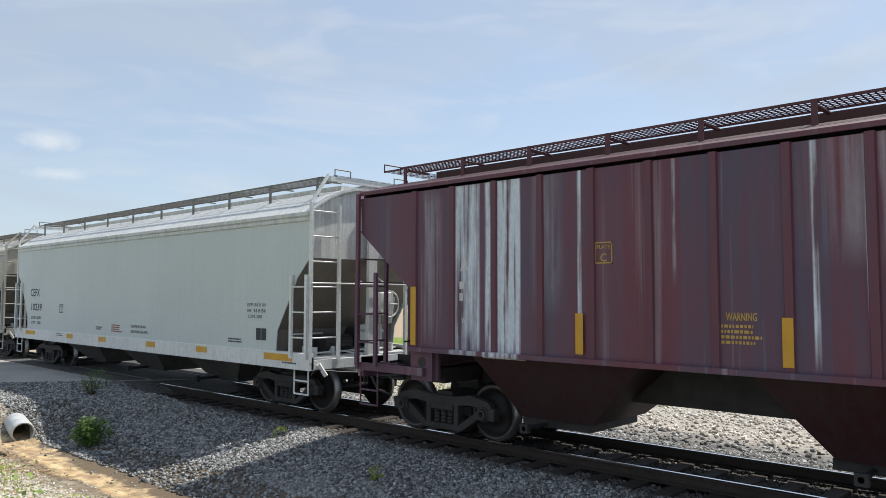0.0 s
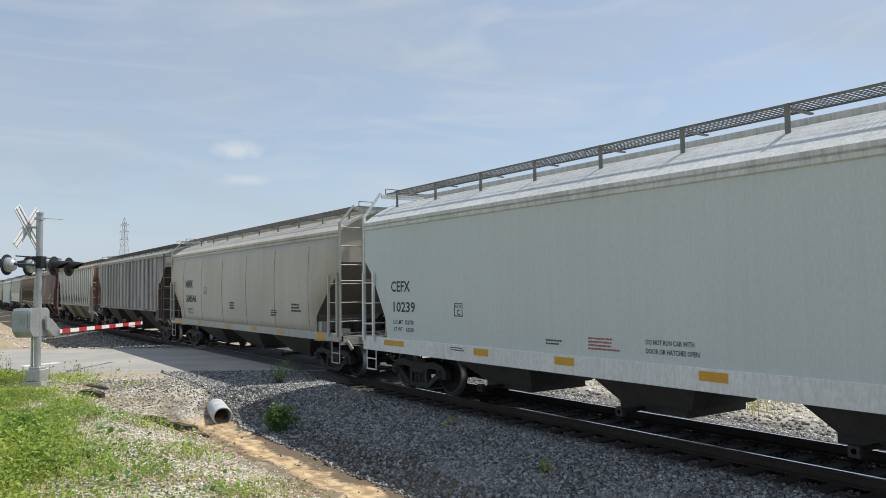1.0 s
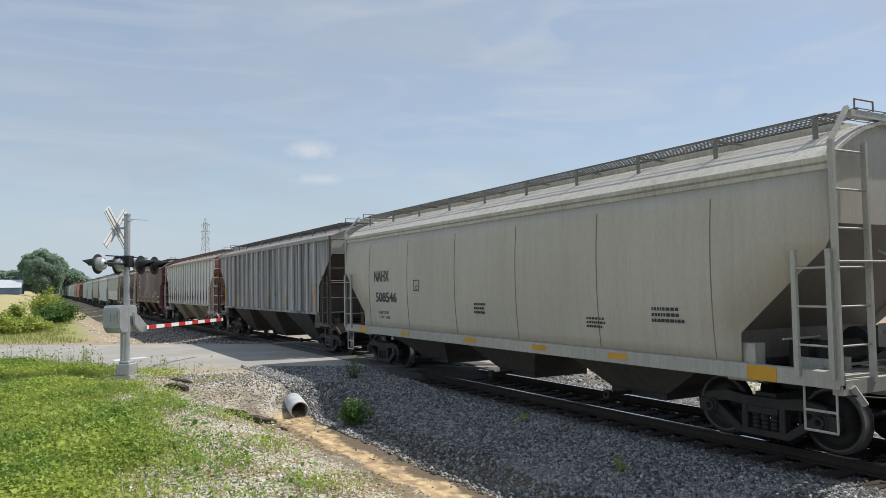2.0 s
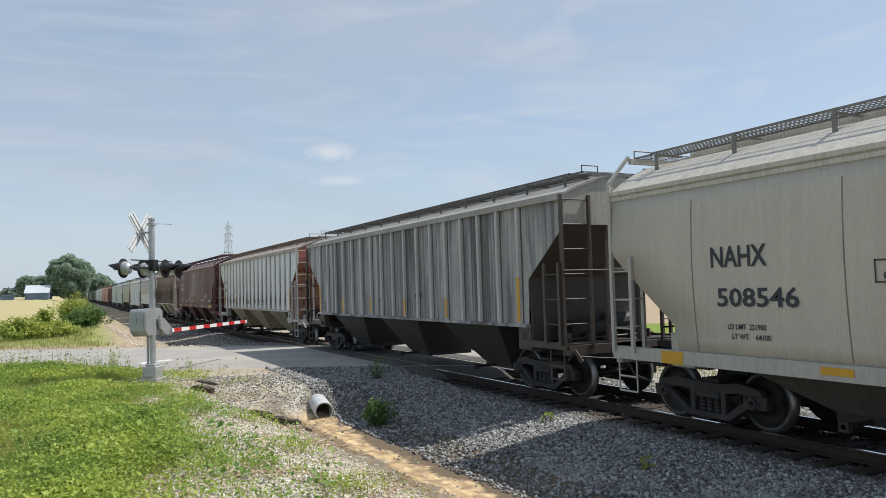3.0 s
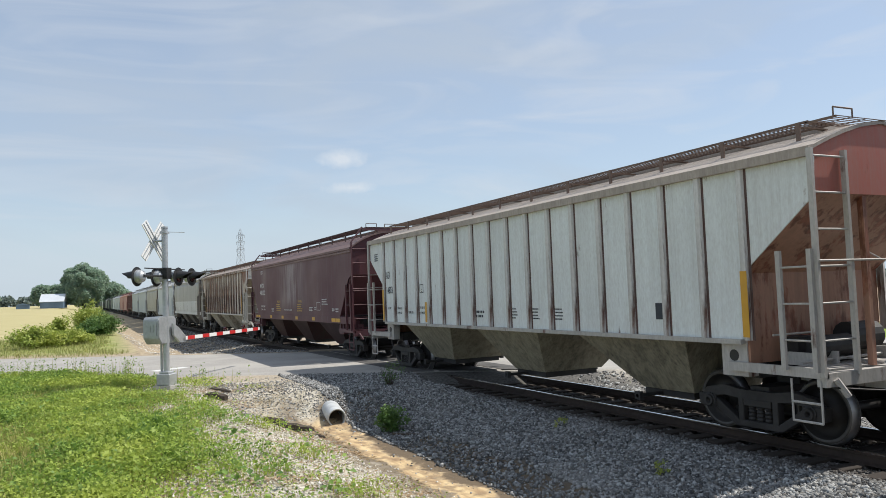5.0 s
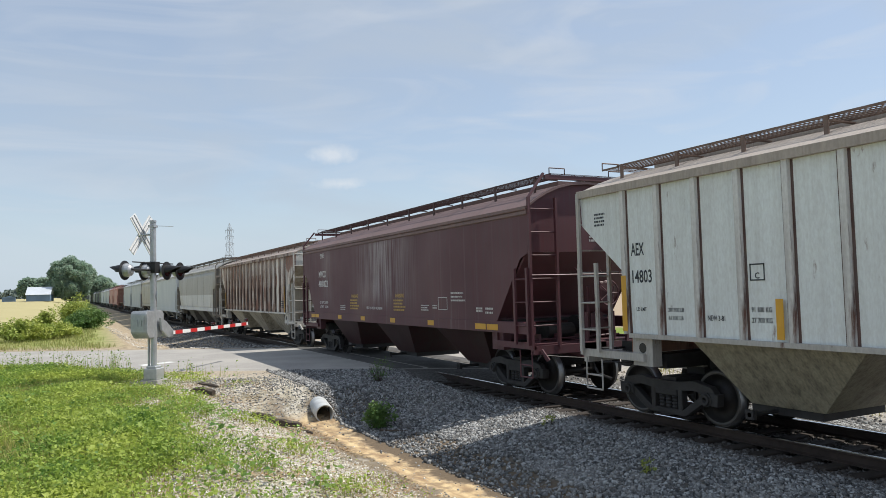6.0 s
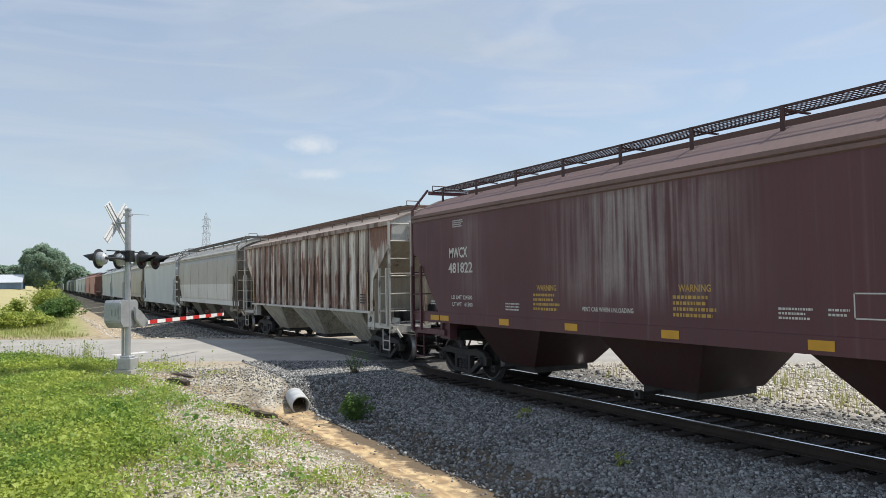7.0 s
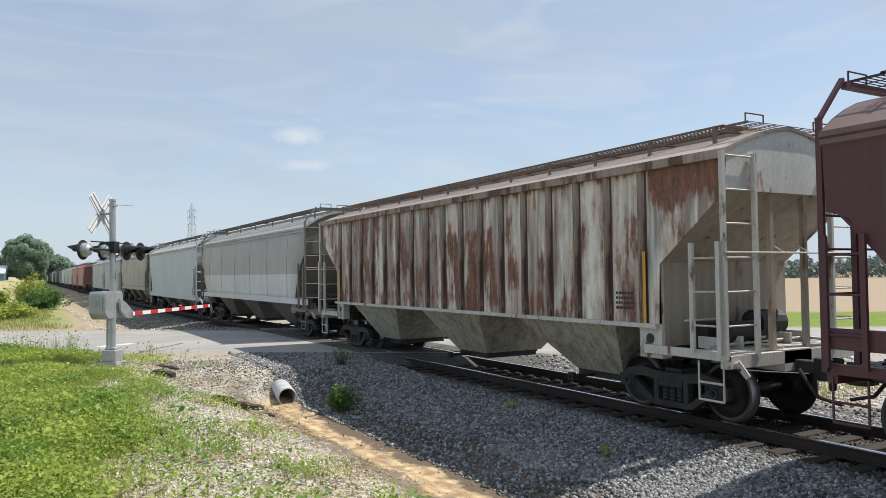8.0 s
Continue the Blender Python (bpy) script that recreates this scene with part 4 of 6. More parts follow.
def build_ballast():
    k = Nodes("ballast stone")
    isl = k.island()
    col = k.mix(k.math('POWER', isl, 1.6), (0.066, 0.069, 0.072), (0.55, 0.56, 0.555))
    col = k.mix(k.span(k.math('FRACT', k.math('MULTIPLY', isl, 17.0), 0), 0.6, 1.0, 0, 0.5), col, (0.16, 0.13, 0.10))
    col = k.mix(k.span(k.noise(0.5, 4), 0.56, 0.70, 0, 0.4), col, (0.45, 0.44, 0.42))
    col = k.mix(k.span(k.noise(40, 4), 0.35, 0.65, 0, 0.35), col, (0.10, 0.095, 0.09))
    px = k.math('ADD', k.axis(0), k.math('MULTIPLY', k.math('SUBTRACT', k.noise(1.7, 4, w=6), 0.5), 0.9))
    oil = k.math('MULTIPLY', k.span(px, 8.45, 8.95), k.span(px, 11.6, 12.1, 1, 0))
    col = k.mix(k.math('MULTIPLY', oil, 0.72), col, (0.055, 0.044, 0.036))
    mat = k.done(col, 0.9, 0, 0.3)
    # bed under the stones
    bm = bmesh.new()
    xr = [-4.4, -3.6, -2.8, -2.0, -1.35, -0.7, 0, 0.7, 1.35, 2.0, 2.8, 3.4]
    for stretch in (sorted(set([-90, -30] + [v * 0.5 for v in range(0, 33)])), [29.5 + 1.5 * v for v in range(0, 30)] + list(range(75, 700, 15))):
        rows = []
        for y in stretch:
            e = TRACK_X + bend(y)[0]
            rows.append([bm.verts.new((e + x, y + (0.0 if y > 60 else -0.75 * x * smooth01(6, 16, y)), ballast_z(x) - 0.06 + 0.03 * noise.noise((x * 3, y * 3, 1)))) for x in xr])
        for a, b in zip(rows, rows[1:]):
            for i in range(len(xr) - 1):
                bm.faces.new((a[i], b[i], b[i + 1], a[i + 1]))
    bed = plain("ballast bed", (0.10, 0.10, 0.10), 0.95, 0, 0.7, 14, 1.0, 0.04)
    o = new("ballast_bed", mesh_of("ballast_bed", bm, bed))
    tagged(o, "crushed grey stone bed of the railway", "ballast", kind="stuff")
    # single stones, thickest on the near shoulder
    rng = np.random.default_rng(3)
    ico = np.array([(a, b, c) for a in (-1, 1) for b in (-1, 1) for c in (-1, 1)]) * 0.8
    tri = np.array([(0, 1, 3), (0, 3, 2), (4, 6, 7), (4, 7, 5), (0, 4, 5), (0, 5, 1), (2, 3, 7), (2, 7, 6), (0, 2, 6), (0, 6, 4), (1, 5, 7), (1, 7, 3)])
    spots, loose = [], []
    while len(spots) < 128000:
        y = 2.5 + 20 * rng.random() ** 1.15
        x = rng.uniform(-4.75, 2.6)
        if x > -1.25 and rng.random() < 0.35:
            continue
        if road_c(TRACK_X + x, y) > 21.0 + 0.3 * rng.random():
            continue
        if x < -3.75 + 0.35 * noise.noise((y * 1.3, 0, 5)) and rng.random() < (0.82 if y < 13.5 else 0.35):
            continue
        if min(abs(x - 0.75), abs(x + 0.75)) < 0.09:
            continue
        spots.append((TRACK_X + x, y, max(ballast_z(x), ground_z(TRACK_X + x, y) + 0.005 if x < -1.4 else -9) - (0.03 if abs(x) < 1.3 else 0.0) + 0.012 * rng.random(), 0.011 + 0.018 * rng.random() ** 1.6))
    # loose stones over the ditch side and the foot of the road
    for i in range(46000):
        x, y = rng.uniform(0.2, 6.2), 4 + 18 * rng.random()
        if road_c(x, y) > 21.0 or (4.4 < x < 5.5 and y < 16.8 and rng.random() < 0.93):
            continue
        if x < 4.5 and y < 15 and rng.random() < 0.35:
            continue
        if road_c(x, y) > 19.6 + 0.5 * noise.noise((x, y, 3)) and rng.random() < 0.8:
            continue
        (loose if x < 5.0 and y < 15.5 + 0.8 * noise.noise((x, y, 8)) or x < 3.2 else spots).append((x, y, ground_z(x, y) + 0.002, 0.005 + 0.014 * rng.random() ** 2))
    for i in range(14000):
        x, y = rng.uniform(12.0, 19), rng.uniform(2, 26)
        if 20.8 < road_c(x, y) < 30:
            continue
        (loose if x > 13.2 else spots).append((x, y, max(ground_z(x, y), ballast_z(x - TRACK_X) if x < 13.6 else -9), 0.014 + 0.03 * rng.random() ** 1.5))
    for i in range(24000):
        y = 30 + 45 * rng.random() ** 1.4
        x = bend(y)[0] + rng.uniform(3.2, 9.0)
        if road_c(x, y) < 30.2:
            continue
        if x - bend(y)[0] < 5.4 and rng.random() < 0.85:
            continue
        (spots if x - bend(y)[0] > 5.4 else loose).append((x, y, max(ground_z(x, y), ballast_z(x - bend(y)[0] - TRACK_X)), 0.012 + 0.030 * rng.random() ** 2))
    k2 = Nodes("pale gravel")
    c2 = k2.mix(k2.island(), (0.27, 0.24, 0.195), (0.74, 0.71, 0.65))
    pale = k2.done(c2, 0.9, 0, 0.3)
    for name, label, places, stone in (("ballast_stones", "loose crushed grey ballast stones beside the track", spots, mat), ("bank_gravel", "pale loose gravel on the verges and banks", loose, pale)):
        n = len(places)
        P = np.array(places)
        q = rng.normal(size=(n, 4))
        q /= np.linalg.norm(q, axis=1)[:, None]
        w, a, b, c = q.T
        R = np.stack([1 - 2 * (b * b + c * c), 2 * (a * b - w * c), 2 * (a * c + w * b), 2 * (a * b + w * c), 1 - 2 * (a * a + c * c), 2 * (b * c - w * a), 2 * (a * c - w * b), 2 * (b * c + w * a), 1 - 2 * (a * a + b * b)], 1).reshape(n, 3, 3)
        shape = ico[None] * (1 + 0.75 * (rng.random((n, 8, 3)) - 0.5)) * (0.6 + 0.8 * rng.random((n, 1, 3)))
        V = np.einsum("nij,nkj->nki", R, shape) * P[:, 3][:, None, None] + P[:, None, :3]
        F = (tri[None] + 8 * np.arange(n)[:, None, None]).reshape(-1, 3)
        me = bpy.data.meshes.new(name)
        me.vertices.add(n * 8)
        me.vertices.foreach_set("co", V.reshape(-1))
        me.loops.add(len(F) * 3)
        me.loops.foreach_set("vertex_index", F.reshape(-1))
        me.polygons.add(len(F))
        me.polygons.foreach_set("loop_start", np.arange(len(F)) * 3)
        me.polygons.foreach_set("loop_total", np.full(len(F), 3))
        me.update()
        me.validate()
        me.materials.append(stone)
        tagged(new(name, me), label, "gravel" if places is loose else "ballast", kind="stuff")


build_ballast()


# ---- crossing signal: mast with crossbuck, flashing lamps and lowered gate ----
def build_signal():
    mx, my = 2.21, 21.2
    sg = thing("crossing_signal", "galvanised railway crossing signal with crossbuck, lamps and lowered gate", "crossing signal")
    sg.matrix_basis = pose(mx, my, 0.04, 0, 0, -36.9)     # local +y points across the road, local -x along it to the left
    bm = bmesh.new()
    tube(bm, (0, 0, 0.3), (0, 0, 4.28), 0.080, 16)
    tube(bm, (0, 0, 4.28), (0, 0, 4.33), 0.090, 16)
    part("mast", bm, M["galv"], sg, smooth=False)
    bm = bmesh.new()
    box(bm, -0.25, 0.25, -0.25, 0.25, 0.0, 0.10)
    part("footing", bm, M["concrete"], sg)
    bm = bmesh.new()
    box(bm, -0.19, 0.19, -0.19, 0.19, 0.10, 0.40)
    box(bm, -0.14, 0.14, -0.14, 0.14, 0.40, 0.46)
    bmesh.ops.bevel(bm, geom=bm.edges[:], offset=0.015, segments=1, affect='EDGES')
    part("base_casting", bm, M["galv"], sg)
    bm = bmesh.new()
    tube(bm, (-0.13, -0.02, 0.3), (-0.13, -0.02, 1.25), 0.03, 10)
    part("cable_pipe", bm, M["galv"], sg)
    # gate mechanism
    bm = bmesh.new()
    prism(bm, [(-0.44, 1.36), (-0.30, 1.20), (0.24, 1.20), (0.42, 1.36), (0.42, 1.84), (0.34, 1.92), (-0.38, 1.92), (-0.44, 1.84)], -0.40, 0.06, "x")
    bmesh.ops.bevel(bm, geom=bm.edges[:], offset=0.02, segments=2, affect='EDGES')
    mech = part("gate_mechanism", bm, M["galv"], sg, "grey cast gate mechanism housing")
    bm = bmesh.new()
    box(bm, -0.25, 0.0, -0.46, -0.44, 1.42, 1.80)
    for yy in (-0.08, 0.02, 0.08):
        box(bm, yy - 0.13, yy - 0.09, -0.475, -0.46, 1.52, 1.70)
    part("cover_plate", bm, M["galv"], mech)
    bm = bmesh.new()
    prism(bm, [(0.10, 1.72), (0.36, 1.62), (0.72, 1.36), (0.72, 1.19), (0.46, 1.19), (0.14, 1.40)], -0.47, -0.41, "x")
    prism(bm, [(0.10, 1.72), (0.36, 1.62), (0.72, 1.36), (0.72, 1.19), (0.46, 1.19), (0.14, 1.40)], 0.10, 0.16, "x")
    box(bm, -0.47, 0.16, 0.60, 0.72, 1.20, 1.33)
    part("gate_bracket", bm, M["galv"], sg)
    # gate arm: striped pieces
    arm = part("gate_arm", (lambda b: (box(b, -0.16, -0.12, 0.70, 6.15, 1.215, 1.315), b)[1])(bmesh.new()), M["white_sheet"], sg, "white gate arm with red stripes")
    for i in range(6):
        bm = bmesh.new()
        y = 1.32 + 0.86 * i
        prism(bm, [(y, 1.213), (y + 0.40, 1.213), (y + 0.40, 1.317), (y, 1.317)], -0.163, -0.117, "x")
        part("stripe", bm, M["red_sheet"], arm)
    for y in (3.6, 4.9, 6.05):
        bm = bmesh.new()
        lathe(bm, [(-0.05, 0.035), (0.0, 0.05), (0.05, 0.045)], 12, "x", (-0.14, y, 1.40))
        box(bm, -0.15, -0.13, y - 0.01, y + 0.01, 1.31, 1.37)
        part("gate_lamp", bm, M["lens"], arm)
    # crossarm with two pairs of lamps, discs facing along the road both ways
    bm = bmesh.new()
    tube(bm, (0, -1.0, 3.0), (0, 1.05, 3.0), 0.028, 8)
    tube(bm, (0, -0.95, 3.19), (0, 1.0, 3.19), 0.016, 8)
    box(bm, -0.12, 0.12, -0.12, 0.12, 2.92, 3.22)
    part("lamp_crossarm", bm, M["black"], sg)
    for y in (-0.95, 0.30, -0.08, 1.0):
        s = -1 if y < 0 else 1
        bm = bmesh.new()
        lathe(bm, [(s * -0.10, 0.03), (s * -0.07, 0.12), (s * 0.04, 0.15), (s * 0.05, 0.25), (s * 0.065, 0.25), (s * 0.07, 0.15)], 24, "x", (s * 0.16, y, 2.98))
        la = part("lamp_head", bm, M["black"], sg, "black flasher lamp with disc and hood")
        bm = bmesh.new()
        lathe(bm, [(s * 0.071, 0.148), (s * 0.09, 0.10), (s * 0.095, 0.01)], 20, "x", (s * 0.16, y, 2.98))
        part("lens", bm, M["lens"], la)
        bm = bmesh.new()
        n = 14
        pts = []
        for i in range(n + 1):
            a = radians(-20 + 220 * i / n)
            pts.append((math.cos(a), math.sin(a)))
        v = [[bm.verts.new((s * (0.16 + 0.07 + d * (0.45 + 0.55 * max(0.0, q))), y + 0.165 * c * (1 - 0.5 * d), 2.98 + 0.165 * q * (1 - 0.9 * d))) for c, q in pts] for d in (0.0, 0.40)]
        for i in range(n):
            bm.faces.new((v[0][i], v[0][i + 1], v[1][i + 1], v[1][i]))
        o = part("hood", bm, M["black"], la)
        md = o.modifiers.new("thick", 'SOLIDIFY')
        md.thickness = 0.006
        # silvery back of the housing, seen from behind
        bm = bmesh.new()
        lathe(bm, [(s * -0.16, 0.02), (s * -0.15, 0.08), (s * -0.11, 0.145), (s * -0.02, 0.175), (s * 0.04, 0.178)], 20, "x", (s * 0.16, y, 2.98))
        part("housing", bm, M["galv"], la)
    # crossbuck: two crossed blades
    for a in (45, -45):
        bm = bmesh.new()
        box(bm, -0.012, 0.012, -0.61, 0.61, -0.115, 0.115)
        o = part("crossbuck_blade", bm, M["white_sheet"], sg, "white crossbuck blade seen from behind")
        o.matrix_basis = pose(-0.24 - (0.03 if a > 0 else 0), -0.10, 3.95, 0, 0, -9) @ pose(0, 0, 0, a * 1.15)
        b2 = bmesh.new()
        for zz in (-0.055, 0.055):
            box(b2, 0.012, 0.022, -0.60, 0.60, zz - 0.012, zz + 0.012)
        part("stiffener", b2, M["galv"], o)
    bm = bmesh.new()
    tube(bm, (-0.24, -0.10, 3.95), (0, 0, 3.95), 0.03)
    part("crossbuck_arm", bm, M["galv"], sg)
    bm = bmesh.new()
    box(bm, -0.09, 0.09, -0.09, 0.09, 4.14, 4.20)
    part("mast_collar", bm, M["galv"], sg)
    bm = bmesh.new()
    tube(bm, (0.05, 0.05, 4.19), (0.45, 0.25, 4.17), 0.008, 5)
    part("bracket_rod", bm, M["galv"], sg)


build_signal()


# ---- culvert pipe and timber debris ----
def build_pipe():
    bm = bmesh.new()
    prof, r = [], 0.20
    n = 15
    for i in range(n):
        prof.append((i * 0.07, r + (0.012 if i % 2 else 0.0)))
    prof += [(i * 0.07, r - 0.022) for i in range(n - 1, -1, -1)]
    prof.append(prof[0])
    lathe(bm, prof, 28, "y", close=False)
    ob = new("culvert_pipe", mesh_of("culvert_pipe", bm, M["pvc"], True))
    ob.matrix_basis = pose(5.24, 16.1, -0.38, 4, 0, -9)
    tagged(ob, "pale grey corrugated culvert pipe lying in the ditch", "drain pipe")


build_pipe()


def timber(x, y, l, w, h, turn, roll=0, lift=0.0):
    bm = bmesh.new()
    n = 9
    rows = []
    rnd = random.Random(int(x * 100 + y * 10))
    for i in range(n):
        t = i / (n - 1) - 0.5
        k = 1 - 0.35 * abs(2 * t) ** 3
        rows.append([bm.verts.new((t * l, a * w * 0.5 * k * rnd.uniform(0.7, 1.2), b * h * k * rnd.uniform(0.7, 1.15))) for a, b in ((-1, 0), (-0.8, 0.8), (0, 1), (0.8, 0.8), (1, 0))])
    for a, b in zip(rows, rows[1:]):
        for i in range(5):
            bm.faces.new((a[i], b[i], b[(i + 1) % 5], a[(i + 1) % 5]))
    bm.faces.new(rows[0])
    bm.faces.new(rows[-1][::-1])
    ob = new("timber", mesh_of("timber", bm, M["old_wood"]))
    ob.matrix_basis = pose(x, y, ground_z(x, y) - 0.01 + lift, roll, 0, turn)
    return tagged(ob, "broken rotten timber lying on the gravel", "timber", "timber debris")


timber(4.05, 15.15, 0.95, 0.18, 0.12, -60, lift=0.05)
timber(3.72, 15.72, 0.60, 0.14, 0.10, -56, lift=0.05)
timber(4.42, 14.70, 0.36, 0.09, 0.07, -78)
timber(3.95, 15.42, 0.70, 0.07, 0.06, -48, lift=0.06)
timber(3.06, 18.75, 0.85, 0.19, 0.17, -64)
timber(3.36, 19.85, 1.05, 0.14, 0.08, -72)


def stick(x, y, z, l, turn):
    bm = bmesh.new()
    p = [Vector((t * l, 0.04 * math.sin(5 * t + x), 0.01 * math.cos(9 * t))) for t in (-0.5, -0.2, 0.15, 0.5)]
    for i, (a, b) in enumerate(zip(p, p[1:])):
        tube(bm, a, b, 0.022 - 0.004 * i, 6, 0.018 - 0.004 * i)
    tube(bm, p[1], p[1] + Vector((0.12, 0.10, 0.03)), 0.010, 5, 0.004)
    ob = new("stick", mesh_of("stick", bm, M["old_wood"]))
    ob.matrix_basis = pose(x, y, z, 0, 0, turn)
    tagged(ob, "dark broken stick lying on the ballast", "stick", "sticks on the ballast")


stick(6.1, 13.9, -0.50, 0.9, -48)
stick(7.15, 9.25, -0.42, 0.5, -38)
stick(7.4, 10.6, -0.40, 0.45, -70)
stick(6.9, 8.4, -0.43, 0.55, -20)


def litter_scrap(x, y, z):
    bm = bmesh.new()
    rnd = random.Random(4)
    g = [[bm.verts.new((0.05 * i, 0.035 * j, 0.03 * rnd.random())) for i in range(6)] for j in range(5)]
    for j in range(4):
        for i in range(5):
            bm.faces.new((g[j][i], g[j][i + 1], g[j + 1][i + 1], g[j + 1][i]))
    ob = new("litter_scrap", mesh_of("litter_scrap", bm, M["white_sheet"]))
    ob.modifiers.new("thick", 'SOLIDIFY').thickness = 0.004
    ob.matrix_basis = pose(x, y, z, 0, 0, 35)
    tagged(ob, "crumpled white scrap of plastic beside the pipe", "litter")


litter_scrap(5.72, 15.95, -0.50)


# ---- plants ----
def leaf_material(name, a, b, trans=0.35, seed=0.0, rough=0.55):
    k = Nodes(name)
    col = k.mix(k.island(), a, b)
    col = k.mix(k.span(k.noise(0.7, 4, w=seed), 0.42, 0.62, 0, 0.6), col, tuple(min(0.8, q * w) for q, w in zip(b, (1.35, 1.12, 1.2))))
    k.done(col, rough, 0, 0.35 if rough < 0.9 else 0.05)
    t = k.N.new("ShaderNodeBsdfTranslucent")
    k.L.new(col, t.inputs[0])
    ms = k.N.new("ShaderNodeMixShader")
    ms.inputs[0].default_value = trans
    k.L.new(k.b.outputs[0], ms.inputs[1])
    k.L.new(t.outputs[0], ms.inputs[2])
    k.L.new(ms.outputs[0], k.N["Material Output"].inputs[0])
    return k.m


def leaf_mesh(name, pts, size, mat, rng, tilt=0.6, long=1.5, up=None):
    """Many small pointed leaves, each of four corners folded along the middle."""
    pts = np.asarray(pts, float)
    n = len(pts)
    size = np.broadcast_to(np.asarray(size, float), (n,))
    nor = rng.normal(size=(n, 3)) * tilt + (np.array([0, 0, 1.0]) if up is None else up)
    nor /= np.linalg.norm(nor, axis=1)[:, None]
    d = rng.normal(size=(n, 3))
    d -= (d * nor).sum(1)[:, None] * nor
    d /= np.linalg.norm(d, axis=1)[:, None] + 1e-9
    w = np.cross(nor, d)
    L, S = (size * long / 2)[:, None], (size / 2)[:, None]
    V = np.stack([pts - d * L, pts + w * S + nor * S * 0.35, pts + d * L, pts - w * S + nor * S * 0.35], 1)
    i = 4 * np.arange(n)[:, None]
    F = np.concatenate([np.hstack([i, i + 1, i + 2]), np.hstack([i, i + 2, i + 3])], 0)
    me = bpy.data.meshes.new(name)
    me.vertices.add(n * 4)
    me.vertices.foreach_set("co", V.reshape(-1))
    me.loops.add(len(F) * 3)
    me.loops.foreach_set("vertex_index", F.reshape(-1).astype(np.int32))
    me.polygons.add(len(F))
    me.polygons.foreach_set("loop_start", np.arange(len(F)) * 3)
    me.polygons.foreach_set("loop_total", np.full(len(F), 3))
    me.update()
    me.validate()
    me.materials.append(mat)
    return me


def blades_mesh(name, roots, h, wide, mat, rng, lean=0.35):
    roots = np.asarray(roots, float)
    n = len(roots)
    h = np.broadcast_to(np.asarray(h, float), (n,))[:, None]
    a = rng.uniform(0, 2 * math.pi, n)
    out = np.stack([np.cos(a), np.sin(a), np.zeros(n)], 1)
    sid = np.stack([-np.sin(a), np.cos(a), np.zeros(n)], 1) * wide / 2
    up = np.array([0, 0, 1.0])
    k = rng.uniform(0.2, 1, n)[:, None] * lean
    m = roots + up * h * 0.6 + out * h * k * 0.3
    t = roots + up * h + out * h * k
    V = np.stack([roots - sid, roots + sid, m + sid * 0.8, m - sid * 0.8, t], 1)
    i = 5 * np.arange(n)[:, None]
    F = np.concatenate([np.hstack([i, i + 1, i + 2]), np.hstack([i, i + 2, i + 3]), np.hstack([i + 3, i + 2, i + 4])], 0)
    me = bpy.data.meshes.new(name)
    me.from_pydata(V.reshape(-1, 3).tolist(), [], F.tolist())
    me.materials.append(mat)
    return me


LEAF = leaf_material("weed leaf", (0.088, 0.185, 0.034), (0.39, 0.52, 0.10), 0.45)
BROAD = leaf_material("broad weed leaf", (0.09, 0.19, 0.045), (0.22, 0.36, 0.08), 0.40, 2)
GRASS = leaf_material("grass blade", (0.20, 0.27, 0.05), (0.40, 0.40, 0.14), 0.3, 3)
DRY = leaf_material("dry grass", (0.40, 0.38, 0.16), (0.24, 0.29, 0.08), 0.25, 5)
LITTER = leaf_material("dead straw", (0.10, 0.075, 0.045), (0.36, 0.28, 0.15), 0.1, 4, 0.8)
BUSH = leaf_material("bush leaf", (0.055, 0.13, 0.035), (0.13, 0.23, 0.06), 0.3, 7)
BUSH2 = leaf_material("yellow-green bush leaf", (0.22, 0.30, 0.05), (0.36, 0.43, 0.10), 0.3, 8)
# distance haze is painted into these two leaf colours, paler and bluer than foliage
HAZED_TREE = leaf_material("haze-paled tree leaf", (0.25, 0.36, 0.28), (0.30, 0.42, 0.31), 0.45, 9, 0.95)
HAZED_WOODS = leaf_material("haze-paled woods leaf", (0.13, 0.18, 0.16), (0.17, 0.22, 0.19), 0.2, 11)


def cover(x, y):
    """How thickly the bank is overgrown."""
    e = 1 - smooth01(0.3, 2.9, x + 1.5 * noise.noise((x * 0.5, y * 0.5, 4)) - 0.01 * (y - 12))
    e = max(e, 0.44 * smooth01(-0.15, 0.35, noise.noise((x * 1.1, y * 1.1, 15))) * (1 - smooth01(3.2, 4.6, x + 0.8 * noise.noise((x * 0.9, y * 0.9, 9)))))
    for lx, ly in ((4.1, 15.1), (3.1, 18.8), (3.75, 15.7), (3.36, 19.8), (3.5, 16.4)):
        if math.hypot(x - lx, y - ly) < 0.75:
            e *= 0.12
    return e


